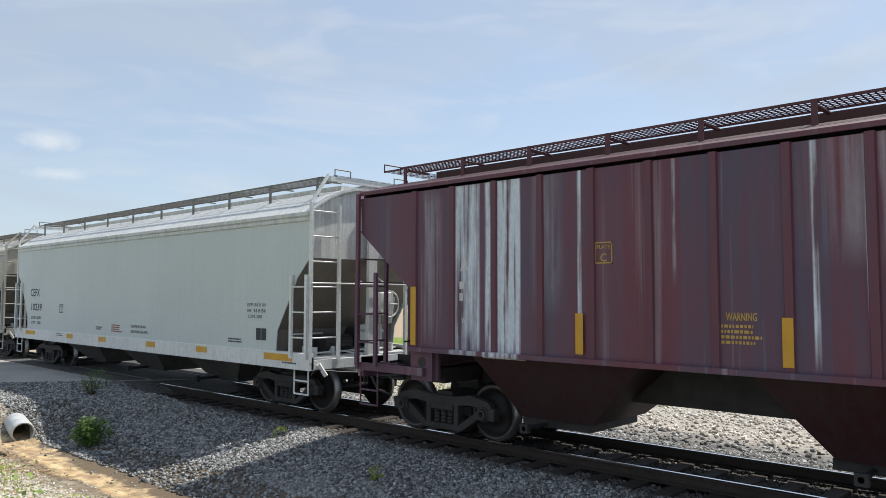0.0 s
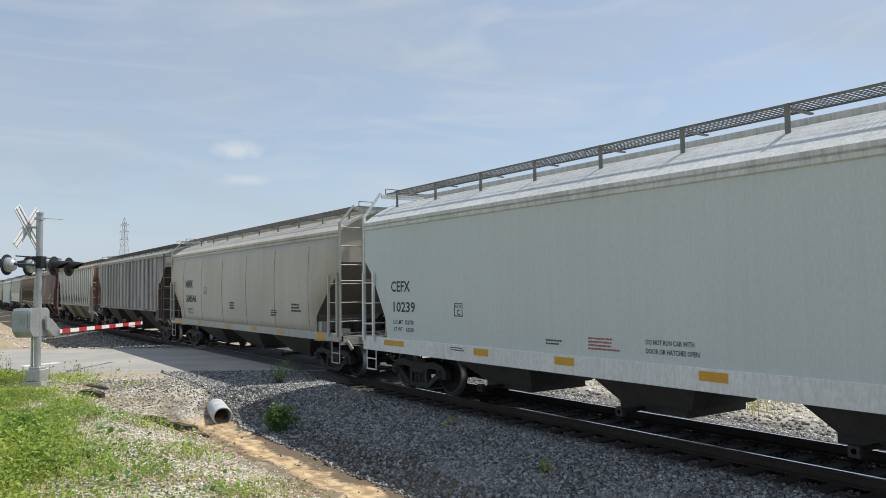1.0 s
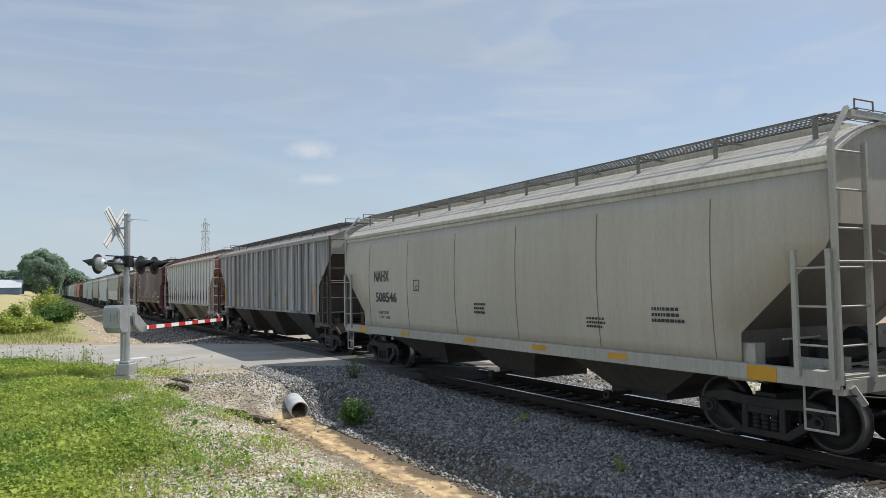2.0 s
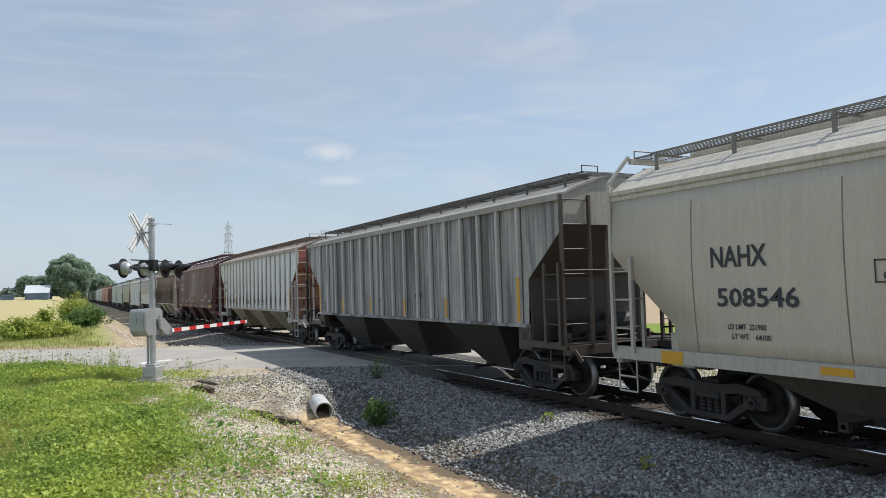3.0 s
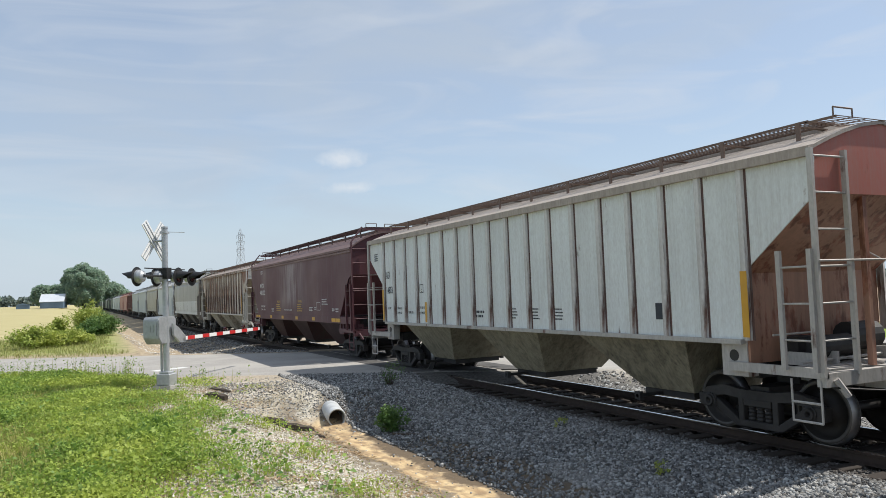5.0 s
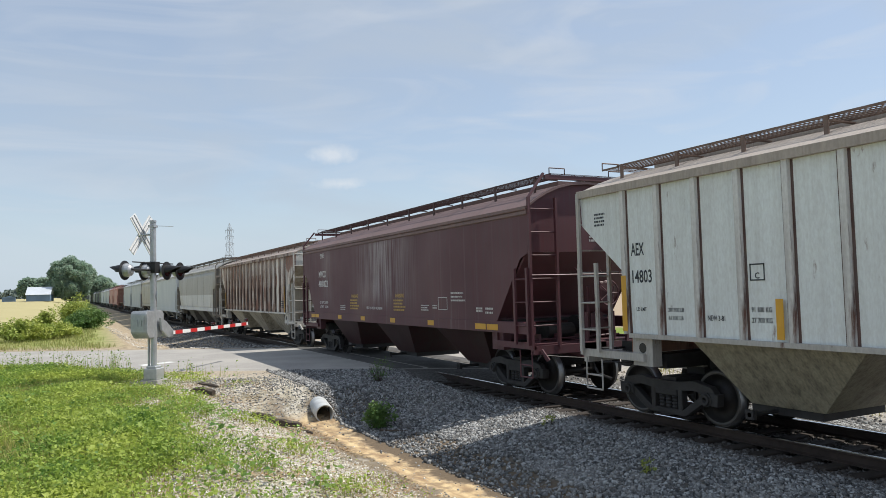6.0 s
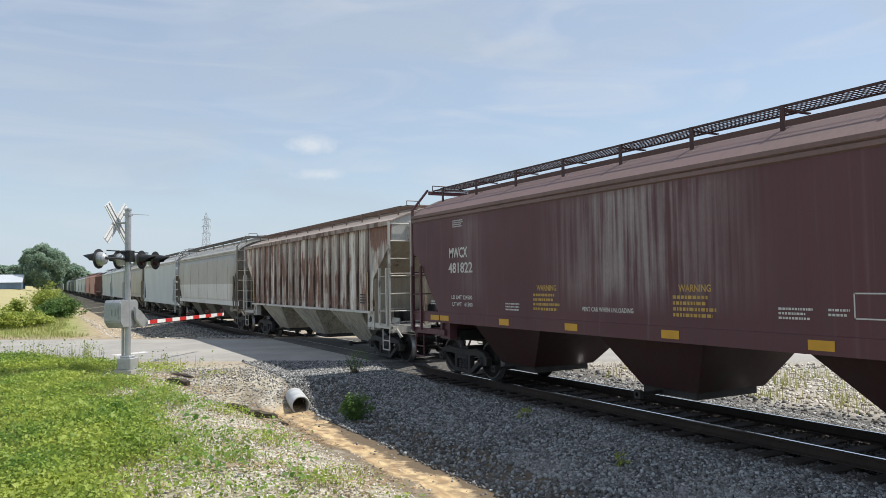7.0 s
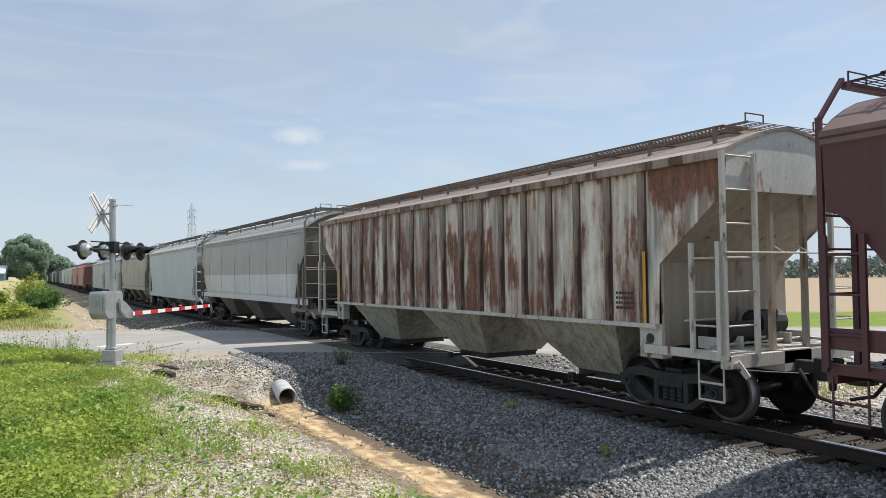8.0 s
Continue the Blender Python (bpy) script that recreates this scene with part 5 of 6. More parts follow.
def build_bank():
    rng = np.random.default_rng(11)
    pts, size, blades, bh = [], [], [], []
    made = 0
    while made < 17000:
        y = 3.5 + 24 * rng.random() ** 1.1
        x = rng.uniform(-11, 4.6)
        if road_c(x, y) > 20.9 or x < -1.5 - 0.55 * y:
            continue
        c = cover(x, y)
        if rng.random() > c:
            continue
        made += 1
        patch = 0.5 + 0.5 * noise.noise((x * 0.45, y * 0.45, 20))
        z = ground_z(x, y)
        hh = (0.08 + 0.40 * patch * c) * rng.uniform(0.6, 1.3)
        k = int(12 + 30 * c)
        r = 0.16 + 0.12 * rng.random()
        o = rng.normal(size=(k, 3)) * (r * 0.6, r * 0.6, 0)
        o[:, 2] = hh * rng.random(k) ** 0.6
        pts.append(o + (x, y, z))
        size.append(rng.uniform(0.018, 0.062, k) * (0.5 + 0.6 * patch) * (0.6 + 0.4 * c) * np.where(rng.random(k) < 0.10, 1.7, 1.0))
        g = int(1 + (5 + 7 * rng.random()) * c)
        q = rng.normal(size=(g, 3)) * (0.16, 0.16, 0) + (x, y, z)
        blades.append(q)
        bh.append(rng.uniform(0.08, 0.30, g) * (0.12 + 0.9 * c))
    ob = new("bank_weeds", leaf_mesh("bank_weeds", np.vstack(pts), np.concatenate(size), LEAF, rng, 0.85, 1.4))
    tagged(ob, "dense low green weeds covering the bank", "weeds", kind="stuff")
    # dark broad leaves standing singly among the low weeds and on the gravel
    bp = []
    while len(bp) < 3300:
        x, y = rng.uniform(-6, 4.4), 3.6 + 15 * rng.random() ** 1.2
        if road_c(x, y) > 20.5 or rng.random() > 0.15 + 0.85 * smooth01(0.0, 0.45, noise.noise((x * 1.3, y * 1.3, 41))) or cover(x, y) < 0.10 * rng.random():
            continue
        z = ground_z(x, y) + 0.05 + (0.10 + 0.20 * cover(x, y)) * rng.random()
        bp += [(x + rng.normal() * 0.07, y + rng.normal() * 0.07, z + rng.normal() * 0.03) for j in range(3)]
    ob = new("broad_weeds", leaf_mesh("broad_weeds", bp, rng.uniform(0.045, 0.095, len(bp)), BROAD, rng, 0.45, 1.15))
    tagged(ob, "dark green broad-leaved weeds scattered over the bank", "weeds", kind="stuff")
    ob = new("bank_grass", blades_mesh("bank_grass", np.vstack(blades), np.concatenate(bh), 0.012, GRASS, rng, 0.5))
    tagged(ob, "thin yellow-green grass between the weeds", "grass", kind="stuff")
    # straw, bark and dead leaves strewn over the gravel
    lp = []
    while len(lp) < 15000:
        x, y = rng.uniform(-0.5, 4.75), 4 + 17 * rng.random()
        if road_c(x, y) > 20.9 or rng.random() > 0.25 + 0.75 * smooth01(-0.1, 0.4, noise.noise((x * 0.8, y * 0.8, 31))):
            continue
        lp.append((x, y, ground_z(x, y) + 0.012))
    ob = new("dry_litter", leaf_mesh("dry_litter", lp, rng.uniform(0.008, 0.03, len(lp)), LITTER, rng, 0.3, 3.6))
    tagged(ob, "brown straw and dead leaves strewn over gravel", "litter", kind="stuff")
    # tall thin weeds at the road's edge
    roots, hs, lp, ls = [], [], [], []
    for i in range(900):
        x = rng.uniform(-9, 4.4)
        y = (20.6 - 1.3 * rng.random() ** 1.5 - 0.6 * x) / 0.8
        if rng.random() > (0.95 if x < 1.5 else 0.35):
            continue
        z = ground_z(x, y)
        h = rng.uniform(0.25, 0.85) * (1 if x < 2 else 0.6)
        roots.append((x, y, z))
        hs.append(h)
        for j in range(int(h * 16)):
            lp.append((x + rng.normal() * 0.05, y + rng.normal() * 0.05, z + h * rng.random()))
            ls.append(rng.uniform(0.02, 0.05))
    ob = new("roadside_weeds", blades_mesh("roadside_weeds", roots, hs, 0.014, GRASS, rng, 0.18))
    tagged(ob, "tall thin weeds at the edge of the road", "weeds", kind="stuff")
    ob = new("roadside_leaves", leaf_mesh("roadside_leaves", lp, ls, BROAD, rng, 0.8))
    tagged(ob, "small dark leaves of the roadside weeds", "weeds", kind="stuff")
    # dry verge past the road
    roots, hs = [], []
    while len(roots) < 16000:
        x, y = rng.uniform(-16, 3.5), rng.uniform(33, 62)
        if road_c(x, y) < 30.2 or x > 0.035 * y + 0.3 + 1.3 * noise.noise((x * 0.3, y * 0.5, 7)):
            continue
        roots.append((x, y, ground_z(x, y)))
        hs.append(rng.uniform(0.06, 0.2) + 0.25 * max(0, noise.noise((x * 0.4, y * 0.4, 12))))
    ob = new("verge_grass", blades_mesh("verge_grass", roots, hs, 0.02, DRY, rng, 0.5))
    tagged(ob, "tall dry yellow grass on the verge past the road", "grass", kind="stuff")
    # sparse green tufts in the gravel beyond the track
    roots, hs = [], []
    for i in range(160):
        x, y = rng.uniform(13, 19), rng.uniform(8, 24)
        if 20.5 < road_c(x, y) < 30.3:
            continue
        for j in range(26):
            roots.append((x + rng.normal() * 0.2, y + rng.normal() * 0.2, ground_z(x, y)))
            hs.append(rng.uniform(0.08, 0.3))
    ob = new("gravel_tufts", blades_mesh("gravel_tufts", roots, hs, 0.015, GRASS, rng, 0.5))
    tagged(ob, "small green tufts in the gravel", "grass", kind="stuff")


build_bank()


def bush(name, label, x, y, w, h, n, leaf, mat, seed, stems=9, z=None):
    rng = np.random.default_rng(seed)
    b = thing(name, label, "bush")
    z = ground_z(x, y) if z is None else z
    b.matrix_basis = pose(x, y, z)
    bm = bmesh.new()
    for i in range(stems):
        a, r = rng.uniform(0, 6.28), w * 0.38 * rng.random()
        tube(bm, (r * 0.15 * math.cos(a), r * 0.15 * math.sin(a), -0.03), (r * math.cos(a), r * math.sin(a), h * rng.uniform(0.5, 0.92)), 0.003 + 0.004 * h, 5, 0.0015)
    tagged(part("stem", bm, M["bark"], b), kind="stuff")
    k = max(6, int(n / 40))
    cl = rng.normal(size=(k, 3)) * (w * 0.24, w * 0.24, h * 0.22) + (0, 0, h * 0.52)
    idx = rng.integers(0, k, n)
    p = cl[idx] + rng.normal(size=(n, 3)) * (w * 0.085, w * 0.085, h * 0.085)
    p = p[(p[:, 2] > 0.01)]
    ob = new("foliage", leaf_mesh("foliage", p, rng.uniform(0.6, 1.3, len(p)) * leaf, mat, rng, 0.8, 1.6))
    ob.parent = b
    return b


bush("ditch_bush", "small dark green leafy bush at the ballast foot", 5.85, 14.55, 0.62, 0.62, 1500, 0.045, BUSH, 1)
bush("ballast_weed", "sparse thin weed on the ballast shoulder", 7.15, 17.6, 0.70, 0.58, 420, 0.026, BUSH, 2, 40)
bush("ballast_weed", "small dry tuft between ballast stones", 8.1, 11.5, 0.25, 0.25, 120, 0.025, BUSH2, 3, 10)
bush("ballast_weed", "small dry tuft between ballast stones", 7.3, 8.1, 0.28, 0.24, 140, 0.025, BUSH2, 4, 10)
for i, (x, y, w, h, n, m) in enumerate(((-1.9, 47.5, 2.2, 1.1, 2600, BUSH2), (-0.5, 49.0, 2.0, 0.9, 1800, BUSH2), (-0.9, 52.5, 1.2, 1.55, 1300, BUSH2), (1.75, 61.5, 2.3, 1.35, 3200, BUSH),
                                        (2.0, 65.5, 1.9, 1.5, 2000, BUSH), (1.15, 79.0, 2.6, 2.1, 3600, BUSH2), (0.4, 50.5, 1.6, 0.7, 1200, BUSH2))):
    bush("hedge_bush", "yellow-green leafy hedge bush on the verge" if m is BUSH2 else "dark green leafy hedge bush beside the railway", x, y, w, h, 2 * n, 0.095, m, 30 + i, 12)


def tree(x, y, height, width, n, leaf, mat, seed, label, low=0.12):
    rng = np.random.default_rng(seed)
    t = thing("tree", label, "tree")
    t.matrix_basis = pose(x, y, ground_z(x, y) - 0.1)
    bm = bmesh.new()
    top = Vector((0, 0, height * 0.62))
    tube(bm, (0, 0, 0), (0.1, 0, height * 0.3), height * 0.028, 10, height * 0.020)
    tube(bm, (0.1, 0, height * 0.3), top, height * 0.020, 8, height * 0.008)
    for i in range(16):
        a = 2.4 * i
        z0 = height * (0.2 + 0.025 * i)
        r = width * 0.36 * rng.uniform(0.7, 1.1)
        tip = Vector((r * math.cos(a), r * math.sin(a), z0 + height * rng.uniform(0.12, 0.3)))
        tube(bm, (0.1, 0, z0), tip, height * 0.009, 6, height * 0.002)
    part("trunk", bm, M["bark"], t)
    k = 230
    u = rng.normal(size=(k, 3))
    u /= np.linalg.norm(u, axis=1)[:, None]
    cz = height * (0.5 + low / 2)
    cl = u * (rng.random(k) ** 0.35)[:, None] * (width * 0.43, width * 0.43, height * (0.44 - low / 2)) + (0, 0, cz)
    rad = rng.uniform(0.07, 0.12, k) * width
    idx = rng.integers(0, k, n)
    d = rng.normal(size=(n, 3))
    d /= np.linalg.norm(d, axis=1)[:, None]
    p = cl[idx] + d * (rad[idx] * rng.uniform(0.6, 1.05, n))[:, None]
    ob = new("crown", leaf_mesh("crown", p, rng.uniform(0.6, 1.3, n) * leaf, mat, rng, 0.7, 1.4))
    ob.parent = t
    return t


def far(az, dist):
    """A place at an angle to the right of the straight line, in degrees, and a distance."""
    return dist * math.sin(radians(az)), dist * math.cos(radians(az))


tree(*far(0.62, 345), 19.8, 19.5, 80000, 0.55, HAZED_TREE, 51, "large round leafy tree beside the barn", 0.06)
tree(*far(2.5, 360), 13.0, 10.5, 9000, 0.75, HAZED_TREE, 52, "leafy tree beside the large one")
tree(*far(3.25, 370), 9.5, 8.5, 7000, 0.75, HAZED_TREE, 53, "lower leafy tree at the end of the row")
tree(*far(-1.9, 365), 10.2, 10.0, 7000, 0.7, HAZED_TREE, 54, "leafy tree behind the barn")
tree(*far(-0.9, 355), 10.5, 9.0, 6500, 0.7, HAZED_TREE, 55, "leafy tree behind the barn")
tree(*far(-4.9, 380), 9.5, 8.0, 6000, 0.7, HAZED_TREE, 56, "leafy tree at the field's edge")
tree(*far(66.5, 175), 9.6, 12.0, 5000, 0.6, HAZED_TREE, 57, "broad leafy tree past the tilled field")
tree(*far(64.0, 185), 7.5, 9.0, 3600, 0.6, HAZED_TREE, 58, "leafy tree past the tilled field")
tree(*far(69.5, 180), 10.5, 12.0, 4600, 0.6, HAZED_TREE, 59, "broad leafy tree past the tilled field")


def woods(name, a0, a1, dist, hs, n, leaf, seed):
    rng = np.random.default_rng(seed)
    az = rng.uniform(a0, a1, n)
    dd = dist + rng.uniform(-12, 12, n)
    top = np.array([hs * (0.72 + 0.5 * noise.noise((a * 1.9, seed, 0)) + 0.25 * noise.noise((a * 7.0, seed, 3))) for a in az])
    z = top * rng.random(n) ** 0.7
    x, y = dd * np.sin(np.radians(az)), dd * np.cos(np.radians(az))
    base = np.array([ground_z(p, q) for p, q in zip(x, y)])
    ob = new(name, leaf_mesh(name, np.stack([x, y, base + z], 1), rng.uniform(0.6, 1.3, n) * leaf, HAZED_WOODS, rng, 0.7, 1.3, np.array([-0.3, -0.6, 0.6])))
    tagged(ob, "distant hazy line of woods on the horizon", "woods", kind="stuff")


woods("far_woods", -20, 12, 900, 13, 9000, 3.2, 61)
woods("field_woods", 40, 100, 210, 5.5, 16000, 0.9, 62)
woods("far_woods", 12, 42, 1000, 13, 8000, 3.4, 63)


def build_barn():
    x, y = far(-1.33, 335)
    b = thing("barn", "low blue-grey metal barn with a pale roof", "barn")
    b.matrix_basis = pose(x, y, ground_z(x, y), 0, 0, -8)
    wall = plain("blue metal cladding", (0.16, 0.24, 0.36), 0.6, 0.1, 0.3, 2, 0.2, 0.02, 0, (8, 8, 0.3))
    roof = plain("pale metal roof", (0.72, 0.76, 0.80), 0.35, 0.3, 0.12, 2)
    bm = bmesh.new()
    box(bm, -4.2, 4.2, 0, 9, 0, 2.6)
    part("wall", bm, wall, b)
    bm = bmesh.new()
    prism(bm, [(-0.5, 2.55), (4.5, 5.6), (9.5, 2.55), (9.5, 2.65), (4.5, 5.75), (-0.5, 2.65)], -4.5, 4.5, "x")
    prism(bm, [(0, 2.6), (9, 2.6), (4.5, 5.55)], -4.19, 4.19, "x")
    part("roof", bm, roof, b)
    for yy in (-2.0, 1.6):
        bm = bmesh.new()
        box(bm, yy - 1.1, yy + 1.1, -0.05, 0.0, 0.05, 2.3)
        part("barn_door", bm, wall, b)
    x, y = far(-3.05, 350)
    s = thing("shed", "small blue farm shed", "shed")
    s.matrix_basis = pose(x, y, ground_z(x, y))
    bm = bmesh.new()
    box(bm, -2.4, 2.4, 0, 4, 0, 1.7)
    part("wall", bm, wall, s)
    bm = bmesh.new()
    prism(bm, [(-2.6, 1.7), (2.6, 1.7), (0, 2.3)], -0.2, 4.2, "y")
    part("roof", bm, wall, s)


build_barn()


def build_pylon():
    x, y = far(11.26, 480)
    p = thing("pylon", "grey steel lattice power pylon far behind the train", "pylon")
    p.matrix_basis = pose(x, y, 0, 0, 0, 35)
    mat = plain("weathered pylon steel", (0.40, 0.44, 0.48), 0.6, 0.2, 0.2, 1)

    def half_w(z):
        return 4.2 - 2.75 * min(z, 30) / 30 - (0.7 * (z - 30) / 14 if z > 30 else 0)
    levels = [0, 7, 13, 18.5, 23, 27, 30, 33.5, 37, 40.5, 44]
    for cx, cy in ((-1, -1), (1, -1), (1, 1), (-1, 1)):
        bm = bmesh.new()
        rings = [[bm.verts.new((cx * half_w(a) + p * 0.075, cy * half_w(a) + q * 0.075, a)) for p, q in ((-1, -1), (1, -1), (1, 1), (-1, 1))] for a in levels]
        rings.append([bm.verts.new((p * 0.08, q * 0.08, 46.8)) for p, q in ((-1, -1), (1, -1), (1, 1), (-1, 1))])
        for a, b in zip(rings, rings[1:]):
            for i in range(4):
                bm.faces.new((a[i], a[(i + 1) % 4], b[(i + 1) % 4], b[i]))
        part("leg", bm, mat, p)
    bm = bmesh.new()
    for i, (a, b) in enumerate(zip(levels, levels[1:])):
        for c0, c1 in (((-1, -1), (1, -1)), ((1, -1), (1, 1)), ((1, 1), (-1, 1)), ((-1, 1), (-1, -1))):
            bar(bm, (c0[0] * half_w(a), c0[1] * half_w(a), a), (c1[0] * half_w(b), c1[1] * half_w(b), b), 0.085, 0.085)
            bar(bm, (c1[0] * half_w(a), c1[1] * half_w(a), a), (c0[0] * half_w(b), c0[1] * half_w(b), b), 0.085, 0.085)
            bar(bm, (c0[0] * half_w(b), c0[1] * half_w(b), b), (c1[0] * half_w(b), c1[1] * half_w(b), b), 0.085, 0.085)
    part("bracing", bm, mat, p)
    for z in (33.5, 38.0, 42.0):
        for s in (-1, 1):
            bm = bmesh.new()
            bar(bm, (0, 0, z), (0, s * 3.4, z + 0.3), 0.16, 0.16)
            bar(bm, (0, 0, z + 1.4), (0, s * 3.4, z + 0.3), 0.16, 0.16)
            bar(bm, (0, s * 3.4, z + 0.3), (0, s * 3.4, z - 1.5), 0.14, 0.14)
            part("crossarm", bm, mat, p)


build_pylon()

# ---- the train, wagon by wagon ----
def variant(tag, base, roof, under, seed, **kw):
    # hopper colours are darker than the sides: underbody shade painted in, besides grime
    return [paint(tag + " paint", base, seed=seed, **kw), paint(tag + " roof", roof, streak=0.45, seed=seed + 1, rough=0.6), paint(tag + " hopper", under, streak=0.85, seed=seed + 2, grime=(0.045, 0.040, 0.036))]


def sill_tape(ys, z=1.12, w=0.5, h=0.10):
    return [(y, z, w, h) for y in ys]


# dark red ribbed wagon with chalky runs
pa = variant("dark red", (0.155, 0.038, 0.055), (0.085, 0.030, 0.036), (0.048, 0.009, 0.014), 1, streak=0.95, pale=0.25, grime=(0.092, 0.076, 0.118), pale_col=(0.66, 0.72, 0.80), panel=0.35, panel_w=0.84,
             runs=((5.32, 5.92, 1.2, 4.3, 1.2, 0.05), (4.55, 5.24, 1.2, 4.3, 2.0, 0.05), (6.1, 6.6, 1.5, 4.1, 0.30, 0.1), (3.52, 3.60, 1.5, 4.3, 1.3, 0.02), (2.16, 2.22, 2.4, 4.3, 1.3, 0.02), (0.52, 0.60, 1.5, 4.3, 1.6, 0.02), (0.02, 0.07, 2.0, 3.6, 1.6, 0.02),
                   (3.8, 4.4, 2.0, 4.3, 0.25, 0.2), (-2.6, 0.8, 2.6, 4.4, 0.35, 0.9)))
ra = paint("dark red rib", (0.135, 0.032, 0.050), streak=0.8, grime=(0.090, 0.066, 0.092), pale=0.25, seed=8)
wa = plain("dark red walkway", (0.13, 0.045, 0.055), 0.6, 0.1, 0.4)
car_a = hopper_car("dark red ribbed covered hopper wagon with chalky streaks", pa, "ribbed", 1.96, 8.1, (17, 6.73), eave=4.15, walk_mat=wa, rib_mat=ra, eave_mat=ra, rib_out=0.035, roof_rise=0.36, eave_h=0.05, beam=True,
                   tape=[(6.73, 2.0, 0.12, 0.95), (3.55, 1.82, 0.12, 0.55), (0.86, 1.82, 0.12, 0.55)])
# one dark brown holds both the dirt and the shade on overhanging slope sheets
dirt_shade_end = paint("dirty shaded slope sheet", (0.20, 0.18, 0.155), streak=0.5, grime=(0.09, 0.08, 0.07), seed=15)
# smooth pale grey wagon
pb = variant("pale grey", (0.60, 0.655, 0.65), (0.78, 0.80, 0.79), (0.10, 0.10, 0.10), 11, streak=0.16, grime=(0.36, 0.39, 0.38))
wb = plain("grey walkway", (0.24, 0.23, 0.21), 0.6, 0.2, 0.4)
sb = paint("white sill", (0.82, 0.84, 0.83), streak=0.2, seed=13)
car_b = hopper_car("smooth pale grey covered hopper wagon with dark lettering", pb, "smooth", 19.45, 8.05, hop=((-3.6, 1.9, 1.3, 0.7), (0, 1.3, 1.3, 0.7), (3.6, 1.3, 1.9, 0.7)), sill_mat=sb, walk_mat=wb, slope_mat=dirt_shade_end, head_mat=pb[1], tall_post=True, eave=3.91, sill=(0.91, 1.2), board=0.80, roof_rise=0.5,
                   tape=sill_tape((-7.05,), w=0.95, h=0.13) + sill_tape((-4.12, -1.68, 1.15, 3.40), w=0.45, h=0.13) + sill_tape((6.62,), w=0.85, h=0.12))
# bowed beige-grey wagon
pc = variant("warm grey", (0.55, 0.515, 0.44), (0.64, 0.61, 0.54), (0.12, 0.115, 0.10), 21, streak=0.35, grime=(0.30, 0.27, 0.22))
sc = paint("warm grey sill", (0.50, 0.49, 0.44), streak=0.3, seed=23)
car_c = hopper_car("bowed beige-grey covered hopper wagon with weld seams", pc, "smooth", 36.9, 8.1, seams=6, bow=0.10, sill_mat=sc, walk_mat=wb, slope_mat=dirt_shade_end, board=0.68, eave=3.87, cut=((1.18, 1.48), (1.62, 1.44), (2.74, 0.12), (2.85, 0.06)), sill=(1.0, 1.18),
                   hop=((-3.8, 2.2, 1.6, 0.7), (0, 1.6, 1.6, 0.7), (3.8, 1.6, 2.2, 0.7)), tape=[(-7.0, 1.10, 0.46, 0.20), (6.7, 1.10, 0.46, 0.20)] + sill_tape((-4.2, -2.0, 0.6, 3.9), w=0.45))
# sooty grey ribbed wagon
pd = variant("sooty grey", (0.42, 0.415, 0.41), (0.40, 0.39, 0.37), (0.055, 0.052, 0.050), 31, streak=0.95, pale=0.75, rust=0.05, soot=0.75, grime=(0.085, 0.076, 0.074), pale_col=(0.52, 0.56, 0.58), panel=0.95, panel_w=0.8375)
rd = paint("pale rib", (0.62, 0.62, 0.61), streak=0.55, seed=36)
# near-black strip along each rib paints in its shadow edge
fd = paint("rib shadow-edge flange", (0.07, 0.068, 0.07), streak=0.6, seed=38)
ed = paint("sooty end", (0.062, 0.047, 0.040), streak=0.6, seed=37)
car_d = hopper_car("sooty grey ribbed covered hopper wagon", pd, "ribbed", 54.7, 8.28, (17, 6.7), eave=4.06, rib_mat=rd, end_mat=ed, head_mat=paint("cream head sheet", (0.55, 0.52, 0.45), streak=0.5, seed=39), flange=fd, rib_out=0.07,
                   tape=[(6.7, 2.0, 0.12, 0.95), (-6.7, 2.0, 0.12, 0.95), (-3.38, 1.78, 0.12, 0.5), (-0.86, 1.78, 0.12, 0.5), (1.70, 1.78, 0.12, 0.5), (4.22, 1.78, 0.12, 0.5)])
# white ribbed wagon with rusty ends
pe = variant("old white", (0.76, 0.81, 0.81), (0.46, 0.40, 0.35), (0.42, 0.385, 0.28), 41, streak=0.30, rust=0.06, grime=(0.30, 0.27, 0.24), panel=0.2, rust_at=((-8.1, 8.1, 3.7, 4.06, 0.05),))
re_ = paint("rusted rib", (0.68, 0.68, 0.66), streak=0.6, rust=0.26, seed=46, rust_run=0.25, grime=(0.14, 0.10, 0.085))
fe = paint("rust-stained flange", (0.12, 0.075, 0.065), streak=0.7, rust=0.7, seed=44, rust_run=0.25, grime=(0.06, 0.05, 0.05), rust_col=(0.12, 0.05, 0.04))
ee = paint("rusted end", (0.42, 0.22, 0.15), streak=0.6, rust=0.62, seed=47, rust_col=(0.27, 0.085, 0.045), grime=(0.20, 0.12, 0.08))
we = plain("rusty walkway", (0.22, 0.15, 0.12), 0.7, 0.1, 0.4)
